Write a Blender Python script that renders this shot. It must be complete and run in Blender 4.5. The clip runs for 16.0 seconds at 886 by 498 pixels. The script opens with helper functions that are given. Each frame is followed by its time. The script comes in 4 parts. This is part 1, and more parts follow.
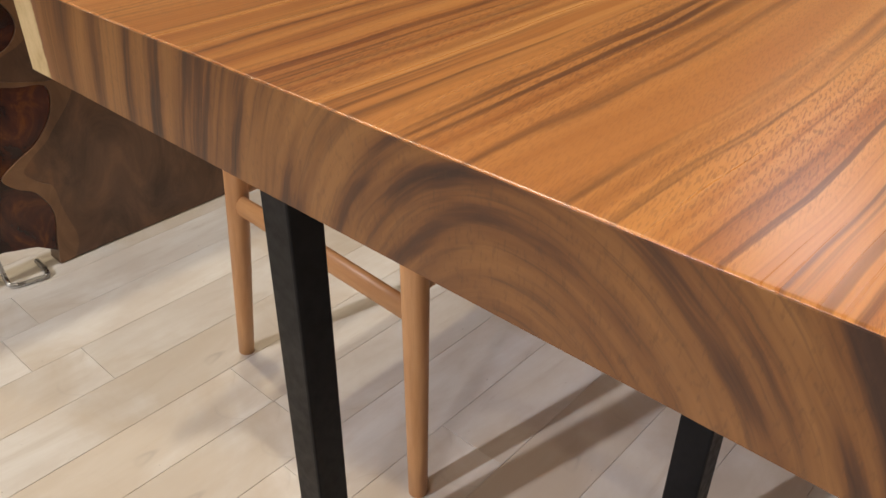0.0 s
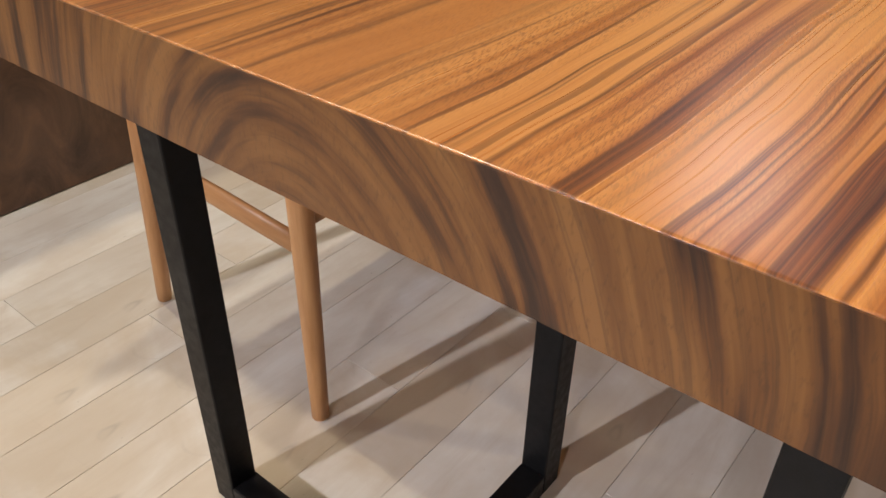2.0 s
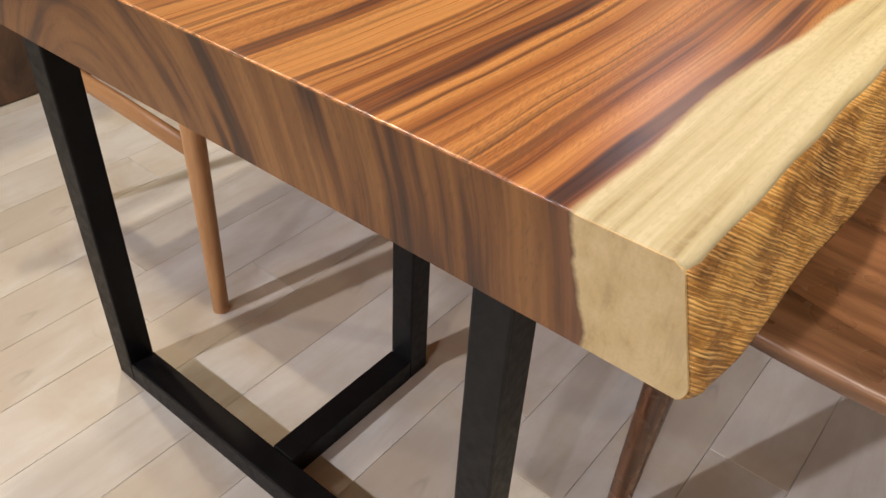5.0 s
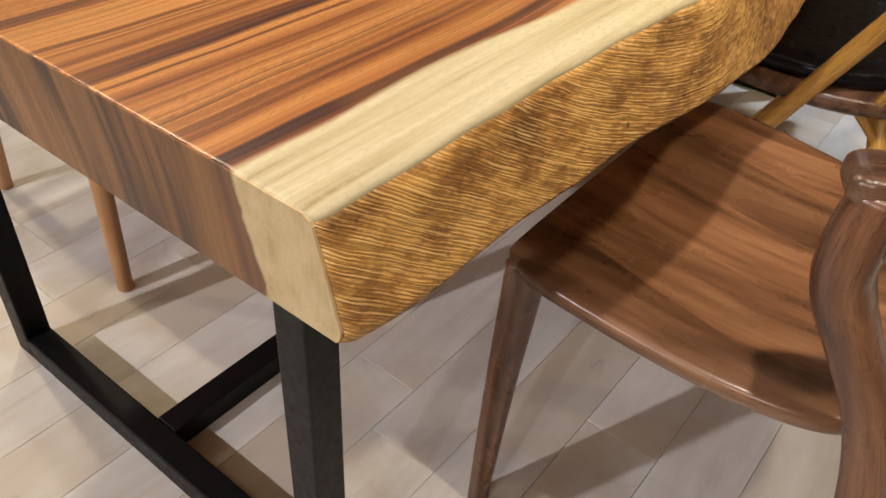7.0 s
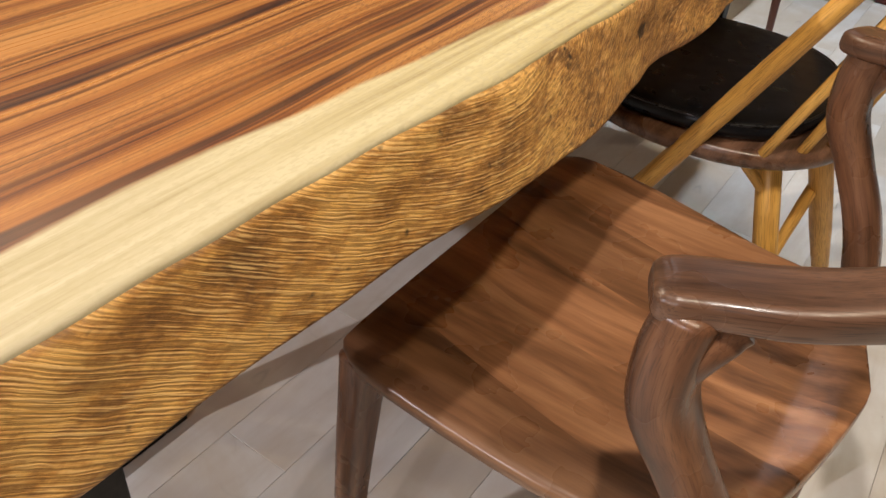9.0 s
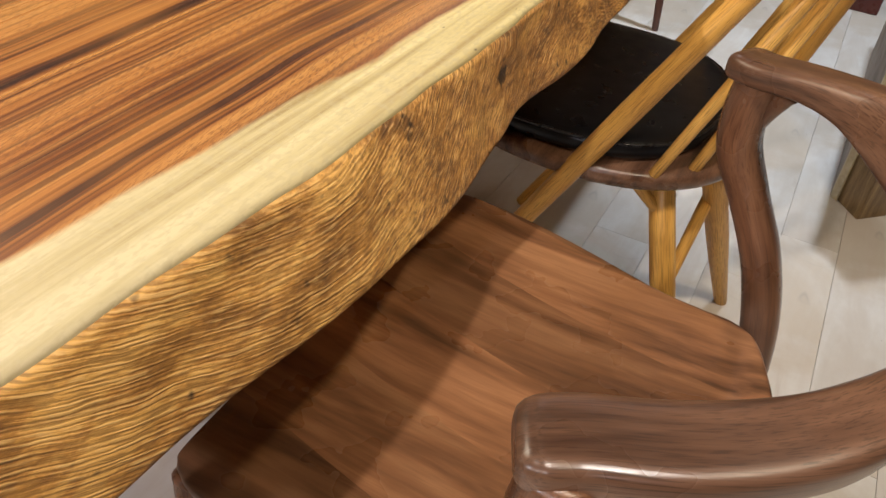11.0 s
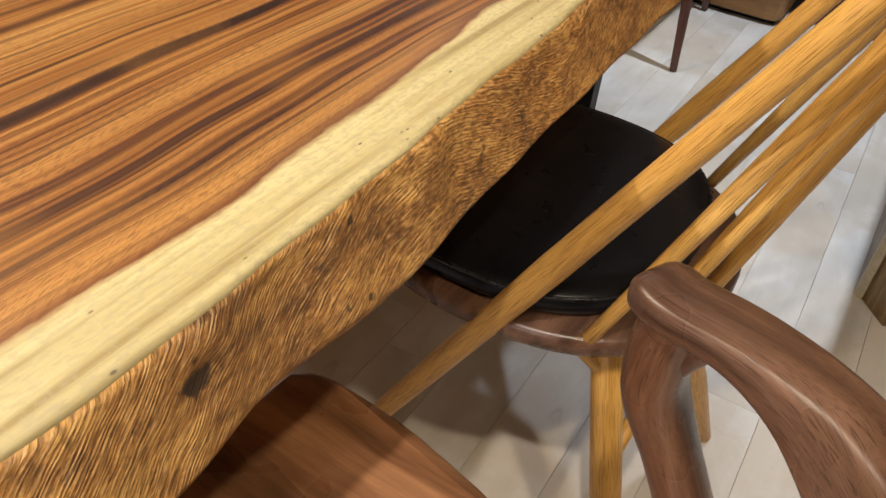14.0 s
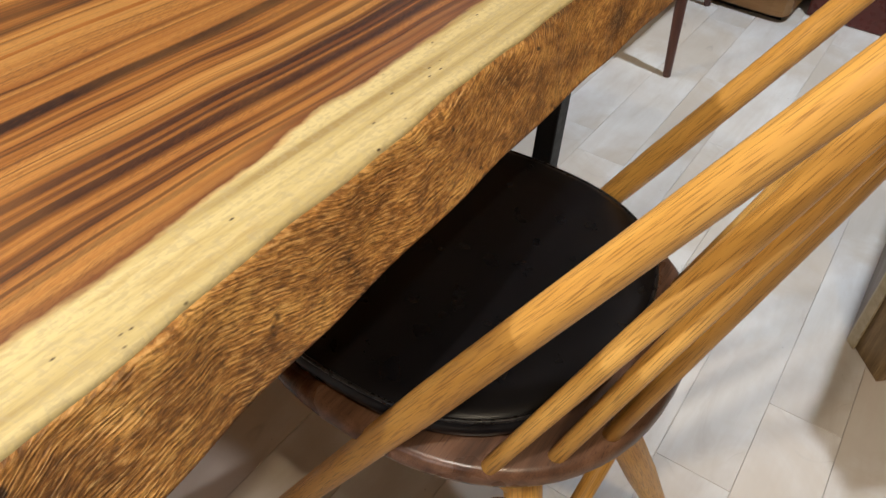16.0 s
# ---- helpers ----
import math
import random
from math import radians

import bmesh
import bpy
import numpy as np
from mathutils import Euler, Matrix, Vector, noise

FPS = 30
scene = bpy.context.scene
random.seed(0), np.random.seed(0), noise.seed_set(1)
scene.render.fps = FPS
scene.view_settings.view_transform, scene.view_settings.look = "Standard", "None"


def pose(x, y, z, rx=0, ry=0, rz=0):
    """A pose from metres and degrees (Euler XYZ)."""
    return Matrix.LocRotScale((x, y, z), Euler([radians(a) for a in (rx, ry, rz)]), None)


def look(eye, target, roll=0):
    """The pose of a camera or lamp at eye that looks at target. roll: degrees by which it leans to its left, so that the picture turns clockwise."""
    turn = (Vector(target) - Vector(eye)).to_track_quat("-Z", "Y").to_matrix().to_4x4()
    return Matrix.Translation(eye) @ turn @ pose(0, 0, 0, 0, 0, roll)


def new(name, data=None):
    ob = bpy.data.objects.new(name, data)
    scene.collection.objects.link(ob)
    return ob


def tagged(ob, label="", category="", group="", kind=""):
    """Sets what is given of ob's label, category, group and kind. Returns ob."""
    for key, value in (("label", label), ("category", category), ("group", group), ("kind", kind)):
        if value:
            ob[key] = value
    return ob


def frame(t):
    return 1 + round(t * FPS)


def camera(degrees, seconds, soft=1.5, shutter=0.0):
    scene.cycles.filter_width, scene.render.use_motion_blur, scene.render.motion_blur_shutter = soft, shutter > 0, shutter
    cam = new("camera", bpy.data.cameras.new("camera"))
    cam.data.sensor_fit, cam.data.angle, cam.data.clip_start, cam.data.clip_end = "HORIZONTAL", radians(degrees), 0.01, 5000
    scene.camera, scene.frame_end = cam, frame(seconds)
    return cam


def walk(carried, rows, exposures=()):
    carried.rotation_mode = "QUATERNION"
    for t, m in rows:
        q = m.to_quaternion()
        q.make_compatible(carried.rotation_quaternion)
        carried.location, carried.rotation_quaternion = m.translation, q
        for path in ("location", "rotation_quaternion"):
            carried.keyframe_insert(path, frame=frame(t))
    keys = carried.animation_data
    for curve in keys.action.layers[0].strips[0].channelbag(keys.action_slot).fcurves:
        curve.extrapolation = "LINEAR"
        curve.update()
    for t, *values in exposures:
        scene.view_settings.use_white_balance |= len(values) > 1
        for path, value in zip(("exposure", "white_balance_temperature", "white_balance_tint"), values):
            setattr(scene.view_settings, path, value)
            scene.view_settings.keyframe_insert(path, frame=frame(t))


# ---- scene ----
cam = camera(58.1, 16.0)
PATH = [
    (0, (0.054, 0.017, 0.9), (-1.072, 1.267, -0.182), 0.4),
    (0.5, (0.091, 0.014, 0.905), (-1.006, 1.273, -0.195), 0.3),
    (1, (0.124, 0.008, 0.905), (-0.947, 1.278, -0.21), 0.4),
    (1.5, (0.165, 0.007, 0.911), (-0.88, 1.288, -0.214), 0.5),
    (2, (0.2, 0.001, 0.911), (-0.825, 1.29, -0.224), 0.9),
    (2.5, (0.229, 0.001, 0.905), (-0.793, 1.284, -0.239), 1.2),
    (3, (0.272, 0.001, 0.906), (-0.743, 1.277, -0.253), 1.6),
    (3.5, (0.315, 0.002, 0.915), (-0.693, 1.266, -0.263), 1.9),
    (4, (0.342, -0.009, 0.928), (-0.642, 1.25, -0.274), 2.4),
    (6.5, (0.533, 0.038, 0.953), (-0.392, 1.282, -0.31), 3.9),
    (7, (0.557, 0.063, 0.959), (-0.356, 1.32, -0.3), 4.0),
    (7.5, (0.568, 0.099, 0.959), (-0.332, 1.379, -0.288), 4.1),
    (8, (0.576, 0.146, 0.958), (-0.313, 1.446, -0.274), 4.4),
    (8.5, (0.586, 0.179, 0.967), (-0.285, 1.505, -0.251), 4.7),
    (9, (0.593, 0.217, 0.969), (-0.251, 1.566, -0.242), 5.0),
    (11.5, (0.559, 0.415, 0.966), (-0.06, 1.869, -0.259), 6.5),
    (12, (0.566, 0.478, 0.975), (-0.05, 1.923, -0.263), 7.1),
    (12.5, (0.558, 0.535, 0.973), (-0.076, 1.973, -0.264), 6.8),
    (13, (0.56, 0.599, 0.98), (-0.108, 2.018, -0.261), 6.5),
    (13.5, (0.559, 0.658, 0.988), (-0.145, 2.055, -0.259), 6.5),
    (14, (0.572, 0.715, 0.996), (-0.164, 2.089, -0.256), 6.0),
    (14.5, (0.581, 0.762, 1.004), (-0.177, 2.116, -0.257), 5.6),
    (15, (0.585, 0.813, 0.995), (-0.18, 2.151, -0.28), 5.2),
    (15.5, (0.587, 0.873, 1.001), (-0.176, 2.193, -0.293), 5.1),
    (16, (0.586, 0.941, 1.019), (-0.173, 2.247, -0.292), 5.0),
]
walk(cam, [(t, look(eye, target, roll)) for t, eye, target, roll in PATH])

# ---- world and lights ----
world = bpy.data.worlds.new("world")
scene.world = world
world.use_nodes = True
world.node_tree.nodes["Background"].inputs[0].default_value = (0.9, 0.95, 1.0, 1)
world.node_tree.nodes["Background"].inputs[1].default_value = 0.075


def downlight(name, at, aim, watts, colour, size=0.05, cone=110, blend=0.6):
    lamp = bpy.data.lights.new(name, "SPOT")
    lamp.energy, lamp.color, lamp.shadow_soft_size = watts, colour, size
    lamp.spot_size, lamp.spot_blend = radians(cone), blend
    ob = new(name, lamp)
    ob.matrix_world = look(at, aim)
    return ob


WARM = (1.0, 0.82, 0.60)
# unseen showroom ceiling spots placed from shadow edges, tint and sheen; fills marked below
downlight("downlight", (-1.25, -3.0, 2.62), (-0.72, 0.6, 0.2), 400, (0.94, 0.93, 1.0), 0.05, 58, 0.7)
downlight("downlight", (-1.22, 1.0, 2.66), (-0.1, 1.15, 0.5), 60, (1.0, 0.90, 0.72), 0.045, 120, 0.7)
downlight("downlight", (0.58, 0.20, 2.68), (0.62, 0.95, 0.30), 118, (1.0, 0.92, 0.84), 0.04, 62, 0.9)
downlight("downlight", (1.30, 0.55, 2.68), (0.42, 1.0, 0.6), 76, (1.0, 0.85, 0.62), 0.05, 76, 0.9)
# added cool fill, lifts the floor in front of table and armchair
downlight("downlight", (0.95, -3.1, 2.68), (0.30, 0.62, 0.0), 125, (0.93, 0.90, 1.0), 0.05, 34, 0.9)
downlight("downlight", (0.75, 3.0, 2.68), (0.55, 2.9, 0.0), 235, (0.76, 0.86, 1.0), 0.05, 66, 0.9)
# added warm fill that lightens the shadows on the floor
downlight("downlight", (-1.9, 0.6, 2.68), (-1.5, 0.6, 0.0), 78, (1.0, 0.84, 0.60), 0.06, 105)
# added fills spread through the room, for bounced light only
downlight("downlight", (2.9, -2.2, 2.68), (2.6, -2.0, 0.0), 26, WARM, 0.06, 100)
downlight("downlight", (-3.6, -1.0, 2.68), (-3.0, -1.0, 0.0), 90, WARM, 0.08, 140)
downlight("downlight", (3.6, 2.6, 2.68), (3.5, 2.6, 0.0), 40, WARM, 0.08, 90)
# spot placed where the tabletop's sheen points
downlight("downlight", (-0.78, 3.52, 2.68), (-0.15, 0.9, 0.74), 21, (0.93, 0.91, 1.0), 0.32, 60, 0.9)
# added fill behind the camera's start, for bounce
downlight("downlight", (0.5, -4.0, 2.68), (0.3, -3.2, 0.0), 80, WARM, 0.08, 140)


# ---- materials ----
def material(name):
    m = bpy.data.materials.new(name)
    m.use_nodes = True
    return m, m.node_tree, m.node_tree.nodes["Principled BSDF"]


class Graph:
    """Short hand for building node trees."""

    def __init__(self, tree):
        self.t = tree

    def put(self, node, **sets):
        n = self.t.nodes.new(node)
        for k, v in sets.items():
            if k == "op":
                n.operation = v
            elif k == "blend":
                n.blend_type = v
            elif k == "kind":
                n.data_type = v
            elif k == "dims":
                n.noise_dimensions = v
            elif k == "vdims":
                n.voronoi_dimensions = v
            elif k == "feature":
                n.feature = v
            elif k == "attr":
                n.attribute_name = v
        return n

    def wire(self, a, b):
        if isinstance(a, (int, float)):
            b.default_value = a
        elif isinstance(a, tuple):
            b.default_value = a
        else:
            self.t.links.new(a, b)

    def math(self, op, a, b=0.0, c=None):
        n = self.put("ShaderNodeMath", op=op)
        self.wire(a, n.inputs[0])
        self.wire(b, n.inputs[1])
        if c is not None:
            self.wire(c, n.inputs[2])
        return n.outputs[0]

    def xyz(self, v):
        n = self.put("ShaderNodeSeparateXYZ")
        self.wire(v, n.inputs[0])
        return n.outputs

    def vec(self, x, y, z):
        n = self.put("ShaderNodeCombineXYZ")
        for a, s in zip((x, y, z), n.inputs):
            self.wire(a, s)
        return n.outputs[0]

    def mapped(self, v, scale=(1, 1, 1), loc=(0, 0, 0), rot=(0, 0, 0)):
        n = self.put("ShaderNodeMapping")
        self.wire(v, n.inputs[0])
        n.inputs["Location"].default_value, n.inputs["Scale"].default_value = loc, scale
        n.inputs["Rotation"].default_value = rot
        return n.outputs[0]

    def noise(self, v, scale=1.0, detail=3.0, rough=0.5, distort=0.0):
        n = self.put("ShaderNodeTexNoise")
        self.wire(v, n.inputs["Vector"])
        for k, x in (("Scale", scale), ("Detail", detail), ("Roughness", rough), ("Distortion", distort)):
            self.wire(x, n.inputs[k])
        return n.outputs["Fac"]

    def ramp(self, f, *stops):
        n = self.put("ShaderNodeValToRGB")
        self.wire(f, n.inputs[0])
        e = n.color_ramp.elements
        while len(e) < len(stops):
            e.new(0.5)
        for el, (p, c) in zip(e, stops):
            el.position = p
            el.color = (*c, 1) if isinstance(c, tuple) else (c, c, c, 1)
        return n.outputs[0]

    def mix(self, f, a, b, blend="MIX"):
        n = self.put("ShaderNodeMix", kind="RGBA", blend=blend)
        self.wire(f, n.inputs[0])
        for x, s in ((a, n.inputs[6]), (b, n.inputs[7])):
            self.wire((*x, 1) if isinstance(x, tuple) and len(x) == 3 else x, s)
        return n.outputs[2]

    def bump(self, h, strength=0.3, distance=0.002, normal=None):
        n = self.put("ShaderNodeBump")
        self.wire(h, n.inputs["Height"])
        n.inputs["Strength"].default_value, n.inputs["Distance"].default_value = strength, distance
        if normal is not None:
            self.wire(normal, n.inputs["Normal"])
        return n.outputs[0]

    def place(self):
        return self.put("ShaderNodeTexCoord").outputs["Object"]

    def attribute(self, name):
        return self.put("ShaderNodeAttribute", attr=name).outputs["Fac"]

    def grain(self):
        return self.put("ShaderNodeAttribute", attr="grain").outputs["Vector"]

    def chance(self):
        return self.put("ShaderNodeObjectInfo").outputs["Random"]


def y_far(g, y):
    """0 at the sawn end, rising to 1 a metre along the board."""
    return g.math("MINIMUM", g.math("MAXIMUM", g.math("ADD", y, 0.88), 0.0), 1.0)


def mat_slab(end=False):
    """Striped tropical hardwood: heartwood rings round a pith under the board, pale sapwood towards the live edges.
    end: the sawn end grain, duller and browner than the oiled long grain."""
    m, t, b = material("slab_end_grain" if end else "slab_long_grain")
    g = Graph(t)
    p = g.place()
    x, y, z = g.xyz(p)
    # slow and quick wander of the rings along the board
    w1 = g.math("SUBTRACT", g.noise(g.mapped(p, (3.0, 1.5, 2.0), (3.1, 0.4, 0))), 0.5)
    w2 = g.math("SUBTRACT", g.noise(g.mapped(p, (11, 2.2, 9))), 0.5)
    w3 = g.math("SUBTRACT", g.noise(g.mapped(p, (60, 14, 60)), 1.0, 2.0), 0.5)
    xx = g.math("ADD", g.math("MULTIPLY_ADD", w1, 0.060, x), g.math("ADD", g.math("MULTIPLY", w2, 0.009), g.math("MULTIPLY", w3, 0.0022)))
    zz = g.math("ADD", z, -0.612)
    u = g.math("SQRT", g.math("ADD", g.math("POWER", g.math("ABSOLUTE", xx), 2.0), g.math("MULTIPLY", g.math("POWER", zz, 2.0), 0.8)))
    side = g.math("MULTIPLY", g.math("ARCTAN2", xx, g.math("MAXIMUM", zz, 0.02)), 0.9)
    bands = g.noise(g.vec(g.math("MULTIPLY", u, 56.0 if end else 70.0), g.math("MULTIPLY", y, 0.30), g.math("ADD", side, 2.4)), 1.0, 4.0 if end else 5.0, 0.56 if end else 0.64)
    broad = g.noise(g.vec(g.math("MULTIPLY", u, 12.0), g.math("MULTIPLY", y, 0.30), g.math("ADD", side, 5.0)), 1.0, 2.0, 0.5)
    tone = g.math("ADD", g.math("MULTIPLY", bands, 0.70), g.math("MULTIPLY", broad, 0.30))
    if end:
        # tone lowered right of the pith to dim that side of the end
        tone = g.math("SUBTRACT", tone, g.math("MULTIPLY", g.ramp(xx, (0.02, 0.0), (0.10, 1.0), (0.22, 0.2)), 0.028))
        heart = g.ramp(u, (0.06, 1.0), (0.17, 0.0))
        tone = g.math("ADD", tone, g.math("MULTIPLY", heart, g.math("MULTIPLY", g.math("SUBTRACT", 0.52, tone), 0.60)))
        col = g.ramp(tone, (0.41, (0.050, 0.021, 0.010)), (0.455, (0.125, 0.052, 0.018)), (0.49, (0.215, 0.097, 0.030)), (0.54, (0.285, 0.138, 0.043)), (0.60, (0.36, 0.185, 0.062)))
    else:
        tone = g.math("ADD", tone, g.math("MULTIPLY", g.math("SUBTRACT", 0.500, tone), g.math("MULTIPLY", g.ramp(xx, (0.02, 1.0), (0.12, 0.0)), g.ramp(y_far(g, y), (0.0, 0.42), (1.0, 0.0)))))
        col = g.ramp(tone, (0.375, (0.024, 0.011, 0.010)), (0.415, (0.085, 0.032, 0.018)), (0.44, (0.22, 0.078, 0.021)), (0.475, (0.36, 0.150, 0.040)), (0.52, (0.47, 0.220, 0.062)), (0.56, (0.55, 0.282, 0.085)), (0.64, (0.34, 0.125, 0.030)))
        # narrow purple-brown streaks that run the length of the board
        streak = g.noise(g.vec(g.math("MULTIPLY", u, 135.0), g.math("MULTIPLY", y, 0.55), g.math("ADD", side, 8.0)), 1.0, 2.5, 0.55)
        onward = g.math("MINIMUM", g.math("MAXIMUM", g.math("MULTIPLY", g.math("ADD", y, 0.85), 2.5), 0.30), 0.68)
        onward = g.math("MAXIMUM", onward, g.ramp(xx, (0.02, 0.0), (0.12, 0.68)))
        col = g.mix(g.math("MULTIPLY", onward, g.ramp(streak, (0.32, 0.80), (0.39, 0.52), (0.45, 0.0))), col, (0.038, 0.016, 0.012))
    thin = g.noise(g.vec(g.math("MULTIPLY", u, 210.0), g.math("MULTIPLY", y, 1.3), side), 1.0, 3.0, 0.6)
    col = g.mix(g.ramp(thin, (0.36, 0.40 if end else 0.72), (0.47, 0.0)), col, (0.075, 0.034, 0.018))
    col = g.mix(g.ramp(thin, (0.56, 0.0), (0.70, 0.15 if end else 0.38)), col, (0.56, 0.28, 0.085))
    if end:
        pore = g.noise(g.mapped(p, (520, 40, 160)), 1.0, 2.0, 0.5)
        col = g.mix(g.ramp(pore, (0.56, 0.0), (0.72, 0.30)), col, (0.09, 0.045, 0.02))
    else:
        # pores as short dark dashes, thick beside the streaks, leaning across the grain where it is interlocked
        lean = g.vec(g.math("MULTIPLY_ADD", y, 0.22, x), y, z)
        pore = g.noise(g.mapped(lean, (900, 130, 900)), 1.0, 2.0, 0.5)
        dense = g.ramp(g.noise(g.vec(g.math("MULTIPLY", u, 26.0), g.math("MULTIPLY", y, 1.6), 3.0), 1.0, 3.0), (0.44, 0.0), (0.58, 1.0))
        dash = g.math("MULTIPLY", g.ramp(pore, (0.50, 0.0), (0.60, 1.0)), g.math("MULTIPLY_ADD", dense, 0.46, 0.06))
        col = g.mix(dash, col, (0.135, 0.055, 0.024))
        # chatoyant sheen put into the colour as soft lighter clouds across the grain
        cloud = g.noise(g.mapped(p, (7, 6, 7), (1, 7, 3)), 1.0, 3.0)
        col = g.mix(g.ramp(cloud, (0.48, 0.0), (0.70, 0.22)), col, (0.60, 0.28, 0.070))
    if not end:
        # long grain tinted redder and a little darker towards the sawn end
        col = g.mix(g.ramp(y_far(g, y), (0.0, 1.0), (0.75, 0.0)), col, g.mix(1.0, col, (0.94, 0.82, 0.84), "MULTIPLY"))
    else:
        col = g.mix(1.0, col, (0.67, 0.57, 0.47), "MULTIPLY")
    # sapwood
    edge = g.math("ADD", g.attribute("sap"), g.math("MULTIPLY", g.math("SUBTRACT", g.noise(g.mapped(p, (34, 9, 60)), 1.0, 5.0, 0.65), 0.5), g.math("MULTIPLY_ADD", y_far(g, y), 0.016, 0.006)))
    is_sap = g.ramp(g.math("MULTIPLY_ADD", edge, 40.0 if end else 26.0, 0.5), (0.42, 0.0), (0.54, 1.0))
    rim = g.ramp(g.math("MULTIPLY_ADD", edge, 30.0, 0.5), (0.05, 0.0), (0.42, 0.55), (0.5, 0.0))
    if end:
        col = g.mix(rim, col, (0.20, 0.085, 0.040))
    else:
        dusk = g.math("MINIMUM", g.math("MAXIMUM", g.math("MULTIPLY_ADD", y, 3.0, 2.0), 0.50), 1.5)
        col = g.mix(g.math("MULTIPLY", rim, dusk), col, (0.14, 0.048, 0.024))
    grey = g.noise(g.mapped(p, (70, 2.0, 40)), 1.0, 5.0, 0.65)
    sap = g.ramp(grey, (0.34, (0.37, 0.27, 0.105)), (0.45, (0.55, 0.445, 0.20)), (0.58, (0.67, 0.565, 0.285)))
    # creamier at the sawn end, yellower further along
    sap = g.mix(g.ramp(y_far(g, y), (0.15, 1.0), (0.65, 0.0)), sap, g.mix(1.0, sap, (0.80, 0.81, 1.02), "MULTIPLY"))
    fleck = g.noise(g.mapped(p, (420, 130, 420)), 1.0, 2.0)
    sap = g.mix(g.ramp(fleck, (0.50, 0.0), (0.62, 0.42)), sap, (0.42, 0.34, 0.19))
    figure = g.noise(g.mapped(p, (95, 190, 95), (2, 5, 1)), 1.0, 3.0, 0.6, 0.8)
    sap = g.mix(g.ramp(figure, (0.52, 0.0), (0.62, 0.30)), sap, (0.46, 0.39, 0.24))
    if not end:
        # beetle holes, only in the further part of the sapwood
        hole = g.put("ShaderNodeTexVoronoi")
        g.wire(g.mapped(p, (150, 62, 60)), hole.inputs["Vector"])
        hole.inputs["Scale"].default_value = 1.0
        wormy = g.math("MINIMUM", g.math("MAXIMUM", g.math("MULTIPLY", g.math("ADD", y, 0.42), 6.0), 0.0), 1.0)
        seldom = g.math("GREATER_THAN", g.xyz(hole.outputs["Color"])[0], 0.72)
        spot = g.math("MULTIPLY", g.math("MULTIPLY", g.ramp(hole.outputs["Distance"], (0.07, 1.0), (0.15, 0.0)), seldom), wormy)
        sap = g.mix(g.math("MULTIPLY", spot, 0.92), sap, (0.045, 0.028, 0.015))
        stain = g.noise(g.mapped(p, (60, 9, 60), (0, 3, 2)), 1.0, 4.0, 0.7)
        sap = g.mix(g.math("MULTIPLY", g.ramp(stain, (0.56, 0.0), (0.68, 0.55)), wormy), sap, (0.42, 0.29, 0.10))
    else:
        sap = g.mix(0.35, sap, (0.68, 0.56, 0.31))
        sap = g.mix(1.0, sap, (0.98, 0.87, 0.76), "MULTIPLY")
        drip = g.noise(g.mapped(p, (170, 30, 26), (4, 0, 2)), 1.0, 4.0, 0.6)
        sap = g.mix(g.ramp(drip, (0.55, 0.0), (0.68, 0.45)), sap, (0.40, 0.29, 0.14))
    col = g.mix(is_sap, col, sap)
    g.wire(col, b.inputs["Base Color"])
    gloss = g.ramp(bands, (0.3, 0.46 if end else 0.36), (0.7, 0.38 if end else 0.25))
    g.wire(g.mix(is_sap, gloss, (0.55, 0.55, 0.55)), b.inputs["Roughness"])
    b.inputs["Coat Weight"].default_value, b.inputs["Coat Roughness"].default_value = (0.1, 0.3) if end else (0.42, 0.22)
    if not end:
        g.wire(g.ramp(is_sap, (0.0, 0.42), (1.0, 0.06)), b.inputs["Coat Weight"])
    h = g.math("ADD", g.math("MULTIPLY", pore, -0.6), g.math("MULTIPLY", thin, 0.4))
    g.wire(g.bump(h, 0.12, 0.0006), b.inputs["Normal"])
    return m


